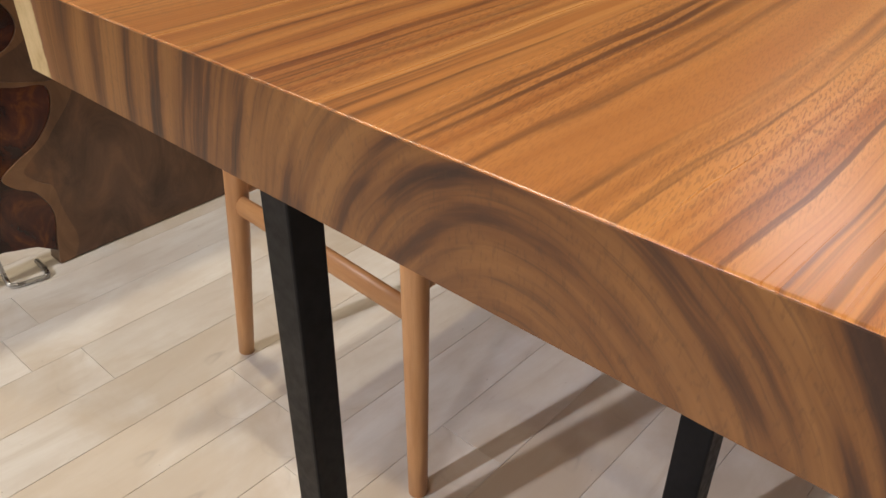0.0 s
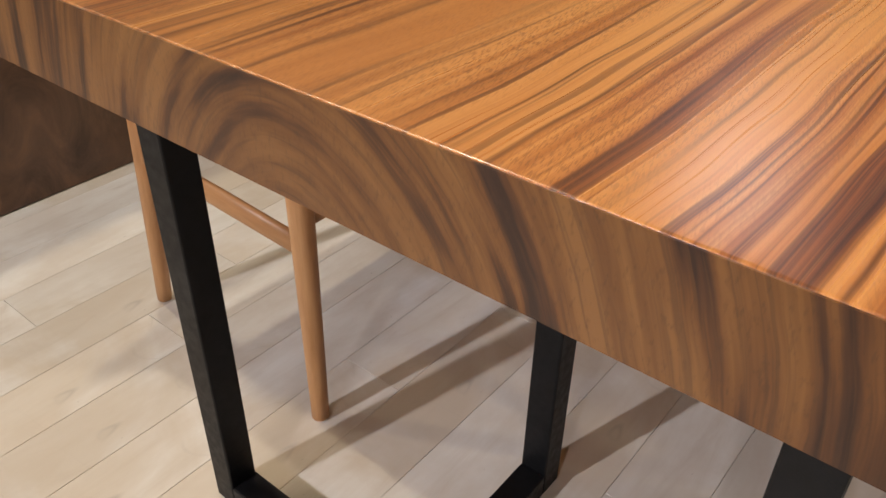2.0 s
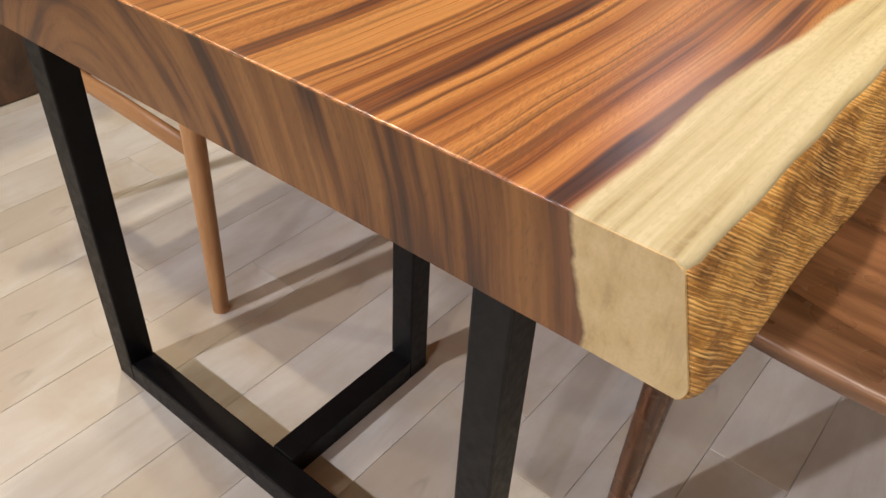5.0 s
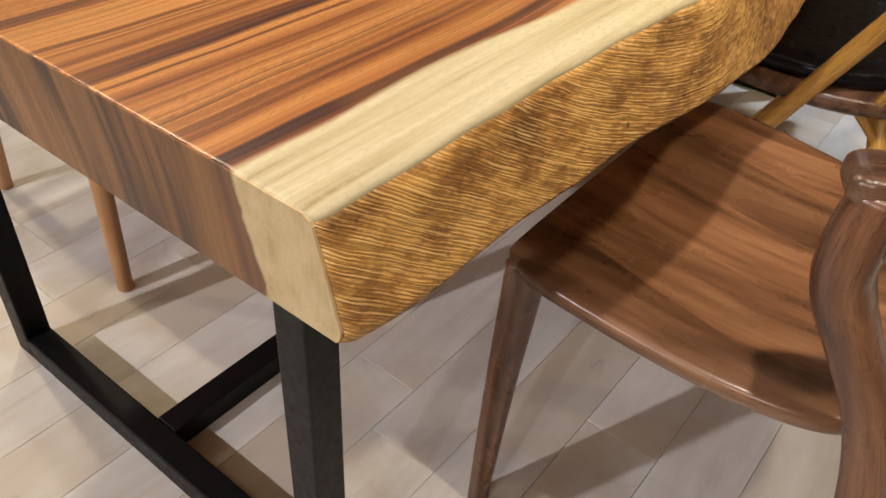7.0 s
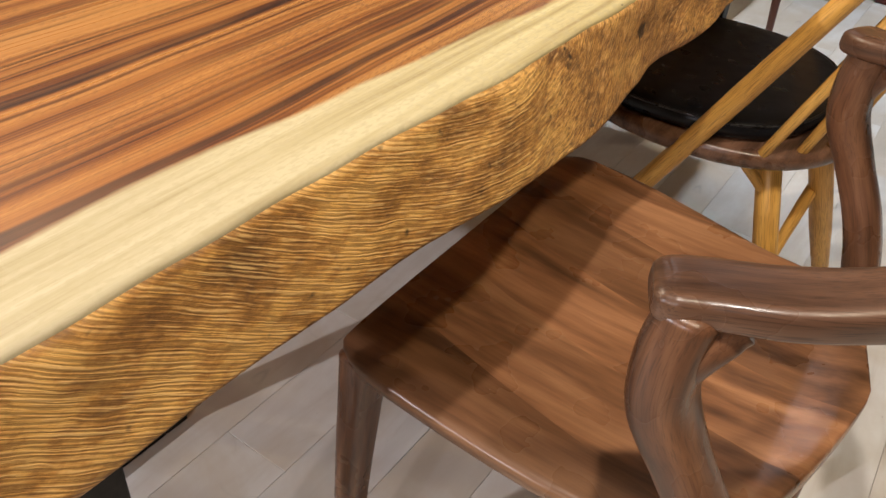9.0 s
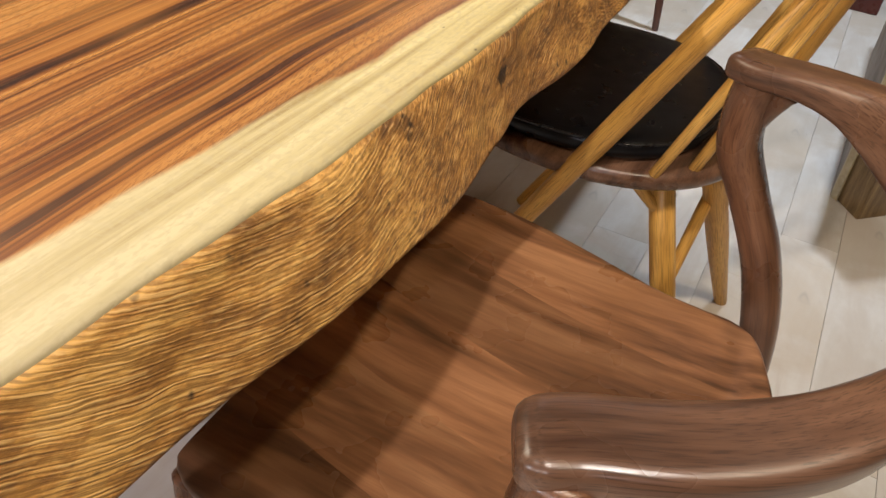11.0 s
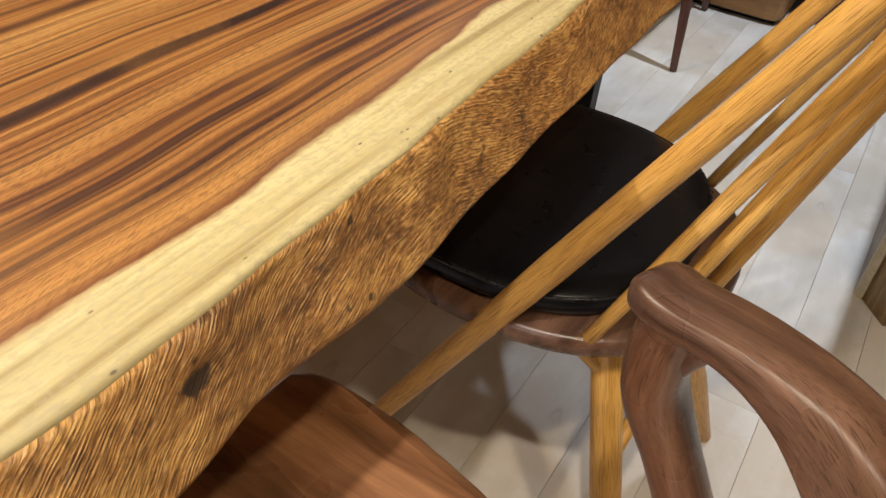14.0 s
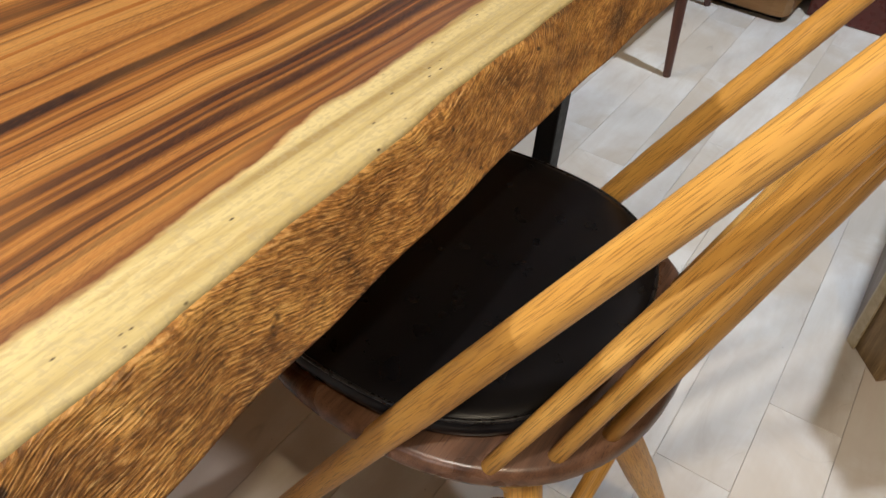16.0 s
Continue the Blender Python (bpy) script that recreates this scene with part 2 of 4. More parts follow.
def mat_bark():
    """Scraped fibrous live edge: strands follow the stored strand height."""
    m, t, b = material("live_edge_fibre")
    g = Graph(t)
    p = g.place()
    x, y, z = g.xyz(p)
    s = g.attribute("strand")
    wob = g.math("SUBTRACT", g.noise(g.mapped(p, (30, 30, 30)), 1.0, 3.0), 0.5)
    wob2 = g.math("SUBTRACT", g.noise(g.mapped(p, (130, 130, 130), (2, 1, 0)), 1.0, 2.0), 0.5)
    ss = g.math("ADD", g.math("MULTIPLY_ADD", wob, 0.0024, s), g.math("MULTIPLY", wob2, 0.0007))
    # long wavy ripples a few millimetres apart, uneven in spacing and broken along their length
    n1 = g.math("SUBTRACT", g.noise(g.vec(g.math("MULTIPLY", ss, 170.0), g.math("MULTIPLY", y, 9.0), 0.0), 1.0, 3.0, 0.6), 0.5)
    n2 = g.math("SUBTRACT", g.noise(g.vec(g.math("MULTIPLY", ss, 420.0), g.math("MULTIPLY", y, 50.0), 7.0), 1.0, 2.0, 0.5), 0.5)
    wave = g.math("ADD", g.math("MULTIPLY", ss, 400.0), g.math("ADD", g.math("MULTIPLY", n1, 2.1), g.math("MULTIPLY", n2, 1.15)))
    crest = g.math("MULTIPLY_ADD", g.math("COSINE", g.math("MULTIPLY", wave, 6.2832)), 0.5, 0.5)
    part_of = g.noise(g.vec(g.math("MULTIPLY", g.math("ROUND", wave), 3.7), g.math("MULTIPLY", y, 34.0), 2.0), 1.0, 3.0, 0.55)
    crest = g.math("MULTIPLY", crest, g.ramp(part_of, (0.40, 0.12), (0.58, 1.05)))
    hair = g.noise(g.vec(g.math("MULTIPLY", ss, 1500.0), g.math("MULTIPLY", y, 60.0), 0.0), 1.0, 2.0, 0.5)
    crest = g.math("ADD", crest, g.math("MULTIPLY", g.math("SUBTRACT", hair, 0.5), 0.7))
    # past the swelling the ripples are felted over with short matted fibre
    calm = g.math("SUBTRACT", 1.0, g.math("MULTIPLY", 0.60, g.math("MINIMUM", g.math("MAXIMUM", g.math("MULTIPLY", g.math("ADD", y, 0.62), 5.0), 0.0), 1.0)))
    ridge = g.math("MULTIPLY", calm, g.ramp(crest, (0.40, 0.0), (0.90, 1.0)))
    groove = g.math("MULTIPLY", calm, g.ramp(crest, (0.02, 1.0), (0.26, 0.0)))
    felt = g.noise(g.vec(g.math("MULTIPLY", ss, 520.0), g.math("MULTIPLY", y, 120.0), 9.0), 1.0, 4.0, 0.65)
    mid = g.noise(g.vec(g.math("MULTIPLY", ss, 150.0), g.math("MULTIPLY", y, 8.0), 4.0), 1.0, 4.0, 0.65)
    patch = g.noise(g.mapped(p, (24, 17, 40), (0, 3, 1)), 1.0, 6.0, 0.72)
    # redder and darker round the swelling
    swell = g.math("MULTIPLY", g.math("MINIMUM", g.math("MAXIMUM", g.math("MULTIPLY", g.math("ADD", y, 0.47), 5.0), 0.0), 1.0), 1.0)
    light = g.ramp(patch, (0.34, (0.19, 0.085, 0.021)), (0.43, (0.36, 0.165, 0.037)), (0.50, (0.52, 0.250, 0.056)), (0.58, (0.72, 0.395, 0.105)))
    ruddy = g.ramp(patch, (0.35, (0.11, 0.046, 0.014)), (0.43, (0.30, 0.13, 0.033)), (0.51, (0.50, 0.230, 0.056)), (0.60, (0.72, 0.385, 0.105)))
    col = g.mix(swell, light, ruddy)
    col = g.mix(g.ramp(mid, (0.30, 0.50), (0.43, 0.0)), col, (0.11, 0.05, 0.017))
    # relief drawn into the colour too: dark grooves, pale ridges, black pits
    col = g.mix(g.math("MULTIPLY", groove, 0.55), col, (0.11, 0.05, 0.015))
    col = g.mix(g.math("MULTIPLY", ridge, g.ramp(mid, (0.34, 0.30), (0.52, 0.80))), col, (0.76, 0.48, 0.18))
    rough_part = g.math("MULTIPLY", g.math("SUBTRACT", 1.0, calm), 1.5)
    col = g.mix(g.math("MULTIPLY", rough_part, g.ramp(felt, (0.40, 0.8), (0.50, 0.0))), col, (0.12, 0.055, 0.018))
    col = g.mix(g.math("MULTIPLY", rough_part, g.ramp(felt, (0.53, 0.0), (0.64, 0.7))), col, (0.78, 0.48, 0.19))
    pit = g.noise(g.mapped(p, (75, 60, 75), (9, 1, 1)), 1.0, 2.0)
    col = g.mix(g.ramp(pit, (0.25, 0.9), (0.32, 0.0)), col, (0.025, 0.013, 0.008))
    far = g.put("ShaderNodeVectorMath", op="DISTANCE")
    g.wire(g.mapped(p, (0.5, 1.0, 1.5)), far.inputs[0])
    far.inputs[1].default_value = (0.243, -0.264, 1.068)
    hollow = g.math("ADD", far.outputs["Value"], g.math("ADD", g.math("MULTIPLY", wob, 0.06), g.math("MULTIPLY", wob2, 0.05)))
    col = g.mix(g.ramp(hollow, (0.003, 0.9), (0.012, 0.0)), col, (0.018, 0.010, 0.007))
    g.wire(col, b.inputs["Base Color"])
    b.inputs["Roughness"].default_value = 0.55
    h = g.math("ADD", g.math("ADD", g.math("MULTIPLY", crest, 0.42), g.math("MULTIPLY", felt, 0.35)), g.math("ADD", g.math("MULTIPLY", mid, 0.7), g.math("MULTIPLY", patch, 0.4)))
    g.wire(g.bump(h, 0.6, 0.0022), b.inputs["Normal"])
    return m


def mat_grain(name, dark, mid, light, fine=1.0, rough=0.35, boards=0.0, pores=0.0, pore_col=(0.06, 0.03, 0.012)):
    """Plain furniture timber with its grain along the first component of the stored grain vector."""
    m, t, b = material(name)
    g = Graph(t)
    p = g.grain()
    xyz = list(g.xyz(p))
    rnd = g.chance()
    if boards:
        strip = g.math("FLOOR", g.math("DIVIDE", g.math("ADD", g.math("ADD", xyz[1], 0.09), g.math("MULTIPLY", xyz[0], 0.19)), boards))
    along, *other = xyz
    shift = g.math("MULTIPLY", rnd, 9.0)
    if boards:
        shift = g.math("MULTIPLY_ADD", strip, 3.7, shift)
    wander = g.math("MULTIPLY", g.math("SUBTRACT", g.noise(g.vec(g.math("MULTIPLY", along, 4.0), g.math("MULTIPLY", other[0], 10.0), g.math("MULTIPLY_ADD", other[1], 10.0, shift)), 1.0, 2.0), 0.5), 0.03)
    a = g.math("ADD", other[0], wander)
    c = g.math("ADD", other[1], wander)
    v = g.vec(g.math("MULTIPLY", along, 3.0), g.math("MULTIPLY", a, 42.0 * fine), g.math("MULTIPLY_ADD", c, 42.0 * fine, shift))
    n1 = g.noise(v, 1.0, 4.0, 0.6)
    col = g.ramp(n1, (0.30, dark), (0.50, mid), (0.70, light))
    v2 = g.vec(g.math("MULTIPLY", along, 30.0), g.math("MULTIPLY", other[0], 1100.0), g.math("MULTIPLY_ADD", other[1], 160.0 if boards else 1000.0, shift))
    n2 = g.noise(v2, 1.0, 2.0, 0.5)
    col = g.mix(g.ramp(n2, (0.52, 0.0), (0.66, (0.16 if boards else 0.28) + pores * 1.4)), col, pore_col if pores else dark)
    if boards:
        tone = g.ramp(g.math("FRACT", g.math("MULTIPLY_ADD", strip, 0.45, 0.93)), (0.0, 0.44), (1.0, 1.06))
        col = g.mix(1.0, col, tone, "MULTIPLY")
    else:
        tone = g.ramp(rnd, (0.0, 0.86), (1.0, 1.08))
        col = g.mix(1.0, col, tone, "MULTIPLY")
    g.wire(col, b.inputs["Base Color"])
    smear = g.noise(g.mapped(p, (14, 14, 14)), 1.0, 3.0)
    g.wire(g.ramp(smear, (0.35, rough - 0.07), (0.65, rough + 0.08)), b.inputs["Roughness"])
    g.wire(g.bump(n2, 0.10 + pores * 0.3, 0.0005), b.inputs["Normal"])
    return m


def mat_floor():
    m, t, b = material("whitewashed_plank")
    g = Graph(t)
    p = g.place()
    rnd = g.chance()
    off = g.vec(g.math("MULTIPLY", rnd, 13.0), g.math("MULTIPLY", rnd, 31.0), 0.0)
    add = g.put("ShaderNodeVectorMath", op="ADD")
    g.wire(p, add.inputs[0])
    g.wire(off, add.inputs[1])
    q = add.outputs[0]
    streak = g.noise(g.mapped(q, (20, 3.2, 1)), 1.0, 6.0, 0.62, 0.9)
    col = g.ramp(streak, (0.28, (0.60, 0.545, 0.48)), (0.42, (0.69, 0.65, 0.59)), (0.58, (0.745, 0.715, 0.665)), (0.75, (0.78, 0.755, 0.715)))
    cloud = g.noise(g.mapped(q, (9, 5, 1), (4, 4, 0)), 1.0, 5.0, 0.6)
    col = g.mix(g.ramp(cloud, (0.38, 0.60), (0.60, 0.0)), col, (0.60, 0.53, 0.455))
    smudge = g.noise(g.mapped(p, (3.4, 2.6, 1), (7, 2, 0)), 1.0, 5.0, 0.62, 0.7)
    col = g.mix(g.ramp(smudge, (0.47, 0.0), (0.63, 0.60)), col, (0.56, 0.47, 0.36))
    # thin rubbed scuffs that wander across the boards
    vein = g.noise(g.mapped(p, (4.2, 3.2, 1), (8, 1, 0), (0, 0, 0.5)), 1.0, 2.0, 0.5, 1.6)
    some = g.ramp(g.noise(g.mapped(p, (5, 5, 1), (1, 9, 0)), 1.0, 2.0), (0.50, 0.0), (0.60, 0.5))
    col = g.mix(g.math("MULTIPLY", some, g.ramp(vein, (0.494, 0.0), (0.4985, 1.0), (0.5015, 1.0), (0.506, 0.0))), col, (0.36, 0.32, 0.28))
    grit = g.noise(g.mapped(p, (60, 60, 1), (3, 3, 0)), 1.0, 2.0)
    col = g.mix(g.ramp(grit, (0.735, 0.0), (0.77, 0.7)), col, (0.25, 0.21, 0.17))
    knot = g.put("ShaderNodeTexVoronoi")
    g.wire(g.mapped(q, (7, 2.6, 1)), knot.inputs["Vector"])
    col = g.mix(g.ramp(knot.outputs["Distance"], (0.010, 0.55), (0.03, 0.0)), col, (0.34, 0.29, 0.25))
    col = g.mix(1.0, col, g.ramp(rnd, (0.0, 0.92), (1.0, 1.05)), "MULTIPLY")
    g.wire(col, b.inputs["Base Color"])
    scuff = g.noise(g.mapped(p, (6, 6, 1)), 1.0, 4.0)
    g.wire(g.ramp(scuff, (0.35, 0.38), (0.7, 0.55)), b.inputs["Roughness"])
    g.wire(g.bump(streak, 0.12, 0.0008), b.inputs["Normal"])
    return m


def mat_plain(name, colour, rough=0.5, metal=0.0, mottle=0.12, scale=18.0, bump=0.05):
    m, t, b = material(name)
    g = Graph(t)
    p = g.place()
    n = g.noise(p, scale, 5.0, 0.6)
    lo = tuple(c * (1 - mottle) for c in colour)
    hi = tuple(min(1.0, c * (1 + mottle)) for c in colour)
    g.wire(g.ramp(n, (0.3, lo), (0.7, hi)), b.inputs["Base Color"])
    g.wire(g.ramp(g.noise(p, scale * 3, 3.0), (0.3, max(0.02, rough - 0.08)), (0.7, rough + 0.08)), b.inputs["Roughness"])
    b.inputs["Metallic"].default_value = metal
    g.wire(g.bump(g.noise(p, scale * 25, 2.0), bump, 0.0006), b.inputs["Normal"])
    return m


def mat_resin_wood(name, colours, scale=(5, 9, 5), rough=0.28):
    m, t, b = material(name)
    g = Graph(t)
    p = g.place()
    n = g.noise(g.mapped(p, scale), 1.0, 6.0, 0.62, 1.4)
    k = len(colours) - 1
    g.wire(g.ramp(n, *[(0.28 + 0.46 * i / k, c) for i, c in enumerate(colours)]), b.inputs["Base Color"])
    b.inputs["Roughness"].default_value = rough
    g.wire(g.bump(g.noise(p, 60.0, 3.0), 0.06, 0.001), b.inputs["Normal"])
    return m


SLAB = mat_slab()
SLAB_END = mat_slab(True)
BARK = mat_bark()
BLACK_STEEL = mat_plain("black_powder_coat", (0.006, 0.006, 0.007), 0.46, 0.0, 0.35, 30.0, 0.12)
BLACK_STEEL.node_tree.nodes["Principled BSDF"].inputs["Specular IOR Level"].default_value = 0.2
WALNUT = mat_grain("oiled_walnut", (0.050, 0.021, 0.011), (0.140, 0.060, 0.029), (0.240, 0.112, 0.055), 1.2, 0.28, 0.0, 0.15, (0.04, 0.018, 0.010))
WALNUT_SEAT = mat_grain("oiled_walnut_boards", (0.095, 0.042, 0.020), (0.31, 0.138, 0.063), (0.52, 0.255, 0.120), 0.8, 0.30, 0.100)
WALNUT_RIM = mat_grain("walnut_rim", (0.048, 0.022, 0.013), (0.130, 0.063, 0.036), (0.220, 0.113, 0.066), 1.2, 0.30, 0.0, 0.22, (0.035, 0.017, 0.010))
OAK = mat_grain("oiled_oak", (0.52, 0.260, 0.052), (0.66, 0.350, 0.076), (0.76, 0.44, 0.112), 1.3, 0.40, 0.0, 0.27, (0.20, 0.08, 0.018))
BEECH = mat_grain("clear_beech", (0.40, 0.19, 0.075), (0.52, 0.27, 0.115), (0.60, 0.34, 0.155), 0.8, 0.42)
LEATHER = mat_plain("black_leather", (0.007, 0.007, 0.009), 0.33, 0.0, 0.1, 12.0, 0.0)
LEATHER.node_tree.nodes["Principled BSDF"].inputs["Specular IOR Level"].default_value = 0.28
STITCH = mat_plain("black_piping", (0.02, 0.02, 0.022), 0.3, 0.0, 0.2, 60.0, 0.2)
PLANK = mat_floor()
GROUT = mat_plain("floor_underlay", (0.56, 0.51, 0.45), 0.8)
PLASTER = mat_plain("white_plaster", (0.74, 0.72, 0.68), 0.8, 0.0, 0.05, 3.0)
CEILING = mat_plain("ceiling_paint", (0.78, 0.77, 0.75), 0.85, 0.0, 0.04, 2.0)
BURL = mat_resin_wood("dark_burl", ((0.045, 0.024, 0.016), (0.10, 0.054, 0.033), (0.15, 0.080, 0.047), (0.24, 0.12, 0.058)))
BURL_RIM = mat_resin_wood("pale_burl_rim", ((0.10, 0.05, 0.026), (0.19, 0.10, 0.050), (0.28, 0.155, 0.08)))
RESIN = mat_resin_wood("red_brown_resin", ((0.006, 0.003, 0.003), (0.030, 0.007, 0.004), (0.085, 0.020, 0.007), (0.19, 0.060, 0.012)), (9, 12, 9), 0.12)
CHROME = mat_plain("brushed_steel", (0.45, 0.45, 0.45), 0.28, 1.0, 0.05)
GREY_WOOD = mat_grain("grey_brown_board", (0.13, 0.10, 0.085), (0.21, 0.165, 0.14), (0.27, 0.22, 0.19), 0.7, 0.55)
END_WOOD = mat_grain("rough_end_wood", (0.12, 0.07, 0.028), (0.24, 0.15, 0.06), (0.34, 0.23, 0.10), 1.4, 0.6, 0.0, 0.3)
PALE_STRIP = mat_grain("pale_sapwood_strip", (0.45, 0.35, 0.2), (0.56, 0.46, 0.28), (0.63, 0.53, 0.34), 1.0, 0.5)
HONEY = mat_grain("honey_cabinet_wood", (0.22, 0.10, 0.03), (0.33, 0.17, 0.055), (0.40, 0.22, 0.08), 0.8, 0.4)
RED_WOOD = mat_plain("red_lacquer", (0.10, 0.016, 0.010), 0.3)
FAR_WALNUT = mat_grain("red_walnut", (0.06, 0.020, 0.014), (0.115, 0.042, 0.028), (0.16, 0.064, 0.04), 1.0, 0.4)


# ---- building helpers ----
def thing(name, base, label, category, group="", kind=""):
    ob = new(name)
    ob.empty_display_size = 0.1
    ob.location = base
    return tagged(ob, label, category, group, kind)


def base_of(ob):
    return Vector(ob.location) + (base_of(ob.parent) if ob.parent else Vector())


def part(name, bm, mat, parent=None, label="", smooth=True, axis=0):
    """Links a bmesh, given in world metres, as one mesh object under its thing."""
    if parent is not None:
        bmesh.ops.translate(bm, verts=bm.verts, vec=-base_of(parent))
    if "grain" not in bm.verts.layers.float_vector.keys():
        lay = bm.verts.layers.float_vector.new("grain")
        for v in bm.verts:
            c = v.co
            v[lay] = (c, Vector((c.y, c.x, c.z)), Vector((c.z, c.x, c.y)))[axis]
    bmesh.ops.recalc_face_normals(bm, faces=bm.faces)
    me = bpy.data.meshes.new(name)
    for f in bm.faces:
        f.smooth = smooth and len(f.verts) <= 4
    bm.to_mesh(me)
    bm.free()
    me.materials.append(mat)
    ob = new(name, me)
    if parent is not None:
        ob.parent = parent
    if label:
        tagged(ob, label)
    return ob


def smooth_path(points, steps=6):
    """Catmull-Rom through tuples of any length."""
    p = [np.array(q, float) for q in points]
    p = [2 * p[0] - p[1]] + p + [2 * p[-1] - p[-2]]
    out = []
    for a, b, c, d in zip(p, p[1:], p[2:], p[3:]):
        for i in range(steps):
            s = i / steps
            out.append(0.5 * (2 * b + (c - a) * s + (2 * a - 5 * b + 4 * c - d) * s * s + (3 * b - a - 3 * c + d) * s ** 3))
    out.append(p[-2])
    return out


def sweep(rows, ref=(0, 0, 1), sides=16, square=1.0, bm=None, dome=True):
    """A solid along rows of (x, y, z, half width, half height[, sideways lean of the top]); square < 1 is boxier."""
    bm = bm or bmesh.new()
    lay = bm.verts.layers.float_vector.get("grain") or bm.verts.layers.float_vector.new("grain")
    pts = [Vector(r[:3]) for r in rows]
    ref = Vector(ref)
    rings = []
    sect = list(rows)
    tang = []
    for i in range(len(pts)):
        d = pts[min(i + 1, len(pts) - 1)] - pts[max(i - 1, 0)]
        tang.append(d.normalized())
    items = [(pts[i], tang[i], sect[i][3], sect[i][4], sect[i][5] if len(sect[i]) > 5 else 0.0) for i in range(len(pts))]
    if dome:
        r0, r1 = min(sect[0][3], sect[0][4]), min(sect[-1][3], sect[-1][4])
        first = [(pts[0] - tang[0] * 0.0, tang[0], sect[0][3] * 0.80, sect[0][4] * 0.80, 0.0)]
        items[0] = (pts[0] + tang[0] * r0 * 0.18, *items[0][1:])
        last = [(pts[-1], tang[-1], sect[-1][3] * 0.80, sect[-1][4] * 0.80, 0.0)]
        items[-1] = (pts[-1] - tang[-1] * r1 * 0.18, *items[-1][1:])
        items = first + items + last
    along, before = 0.0, items[0][0]
    for c, d, a, h, shear in items:
        along, before = along + (c - before).length, c
        side = d.cross(ref)
        side = side.normalized() if side.length > 1e-4 else Vector((1, 0, 0))
        up = side.cross(d).normalized()
        ring = []
        for k in range(sides):
            f = 2 * math.pi * k / sides
            cx, sx = math.cos(f), math.sin(f)
            cx = math.copysign(abs(cx) ** square, cx)
            sx = math.copysign(abs(sx) ** square, sx)
            v = bm.verts.new(c + side * (a * cx + shear * sx) + up * (h * sx))
            v[lay] = (along, a * cx, h * sx)
            ring.append(v)
        rings.append(ring)
    for r, s in zip(rings, rings[1:]):
        for k in range(sides):
            bm.faces.new((r[k], r[(k + 1) % sides], s[(k + 1) % sides], s[k]))
    bm.faces.new(rings[0][::-1])
    bm.faces.new(rings[-1])
    return bm


def rod(a, b, ra, rb, sides=16, mid=None):
    rows = [(*a, ra, ra)]
    for k in range(1, 6):
        s = k / 6
        r = ra + (rb - ra) * s if mid is None else (ra + (mid - ra) * s * 2 if s < 0.5 else mid + (rb - mid) * (s * 2 - 1))
        rows.append((*(Vector(a).lerp(Vector(b), s)), r, r))
    rows.append((*b, rb, rb))
    ref = (1, 0, 0) if abs(b[2] - a[2]) > abs(b[0] - a[0]) else (0, 0, 1)
    return sweep(rows, ref, sides)


def box(x0, x1, y0, y1, z0, z1, bevel=0.0, bm=None, segments=2):
    bm = bm or bmesh.new()
    made = bmesh.ops.create_cube(bm, size=1.0)
    bmesh.ops.scale(bm, vec=(x1 - x0, y1 - y0, z1 - z0), verts=made["verts"])
    bmesh.ops.translate(bm, vec=((x0 + x1) / 2, (y0 + y1) / 2, (z0 + z1) / 2), verts=made["verts"])
    if bevel:
        es = list({e for v in made["verts"] for e in v.link_edges})
        bmesh.ops.bevel(bm, geom=es, offset=bevel, segments=segments, affect="EDGES", profile=0.5)
    return bm


def prism(outline, lo, hi, axis=2, bevel=0.0):
    """A solid from a closed outline in the plane across axis."""
    bm = bmesh.new()

    def at(u, v, w):
        return ((w, u, v), (u, w, v), (u, v, w))[axis]

    a = [bm.verts.new(at(u, v, lo)) for u, v in outline]
    b = [bm.verts.new(at(u, v, hi)) for u, v in outline]
    bm.faces.new(a[::-1])
    bm.faces.new(b)
    n = len(a)
    for i in range(n):
        bm.faces.new((a[i], a[(i + 1) % n], b[(i + 1) % n], b[i]))
    if bevel:
        bmesh.ops.recalc_face_normals(bm, faces=bm.faces)
        es = [e for e in bm.edges if len(e.link_faces) == 2 and e.calc_face_angle(0) > 0.9]
        bmesh.ops.bevel(bm, geom=es, offset=bevel, segments=2, affect="EDGES", profile=0.5)
    return bm


def grid_solid(rings):
    """A closed solid from closed rings of equal length, capped at both ends."""
    bm = bmesh.new()
    vs = [[bm.verts.new(p) for p in r] for r in rings]
    n = len(vs[0])
    for r, s in zip(vs, vs[1:]):
        for k in range(n):
            bm.faces.new((r[k], r[(k + 1) % n], s[(k + 1) % n], s[k]))
    bm.faces.new(vs[0][::-1])
    bm.faces.new(vs[-1])
    return bm


# ---- the room ----
def structure(name, bm, mat, label, smooth=False):
    return tagged(part(name, bm, mat, None, "", smooth), label, name.split("_")[0], "", "structure")


# ceiling and walls are unseen, assumed to close the room and bounce light
structure("ceiling", box(-6, 6, -6, 7, 2.75, 2.85), CEILING, "assumed plain white showroom ceiling, out of view")
structure("wall_north", box(-6, 6, 7, 7.12, 0, 2.75), PLASTER, "assumed plain white plastered showroom wall, out of view")
structure("wall_south", box(-6, 6, -6.12, -6, 0, 2.75), PLASTER, "assumed plain white plastered showroom wall, out of view")
structure("wall_west", box(-6.12, -6, -6.12, 7.12, 0, 2.75), PLASTER, "assumed plain white plastered showroom wall, out of view")
structure("wall_east", box(6, 6.12, -6.12, 7.12, 0, 2.75), PLASTER, "assumed plain white plastered showroom wall, out of view")
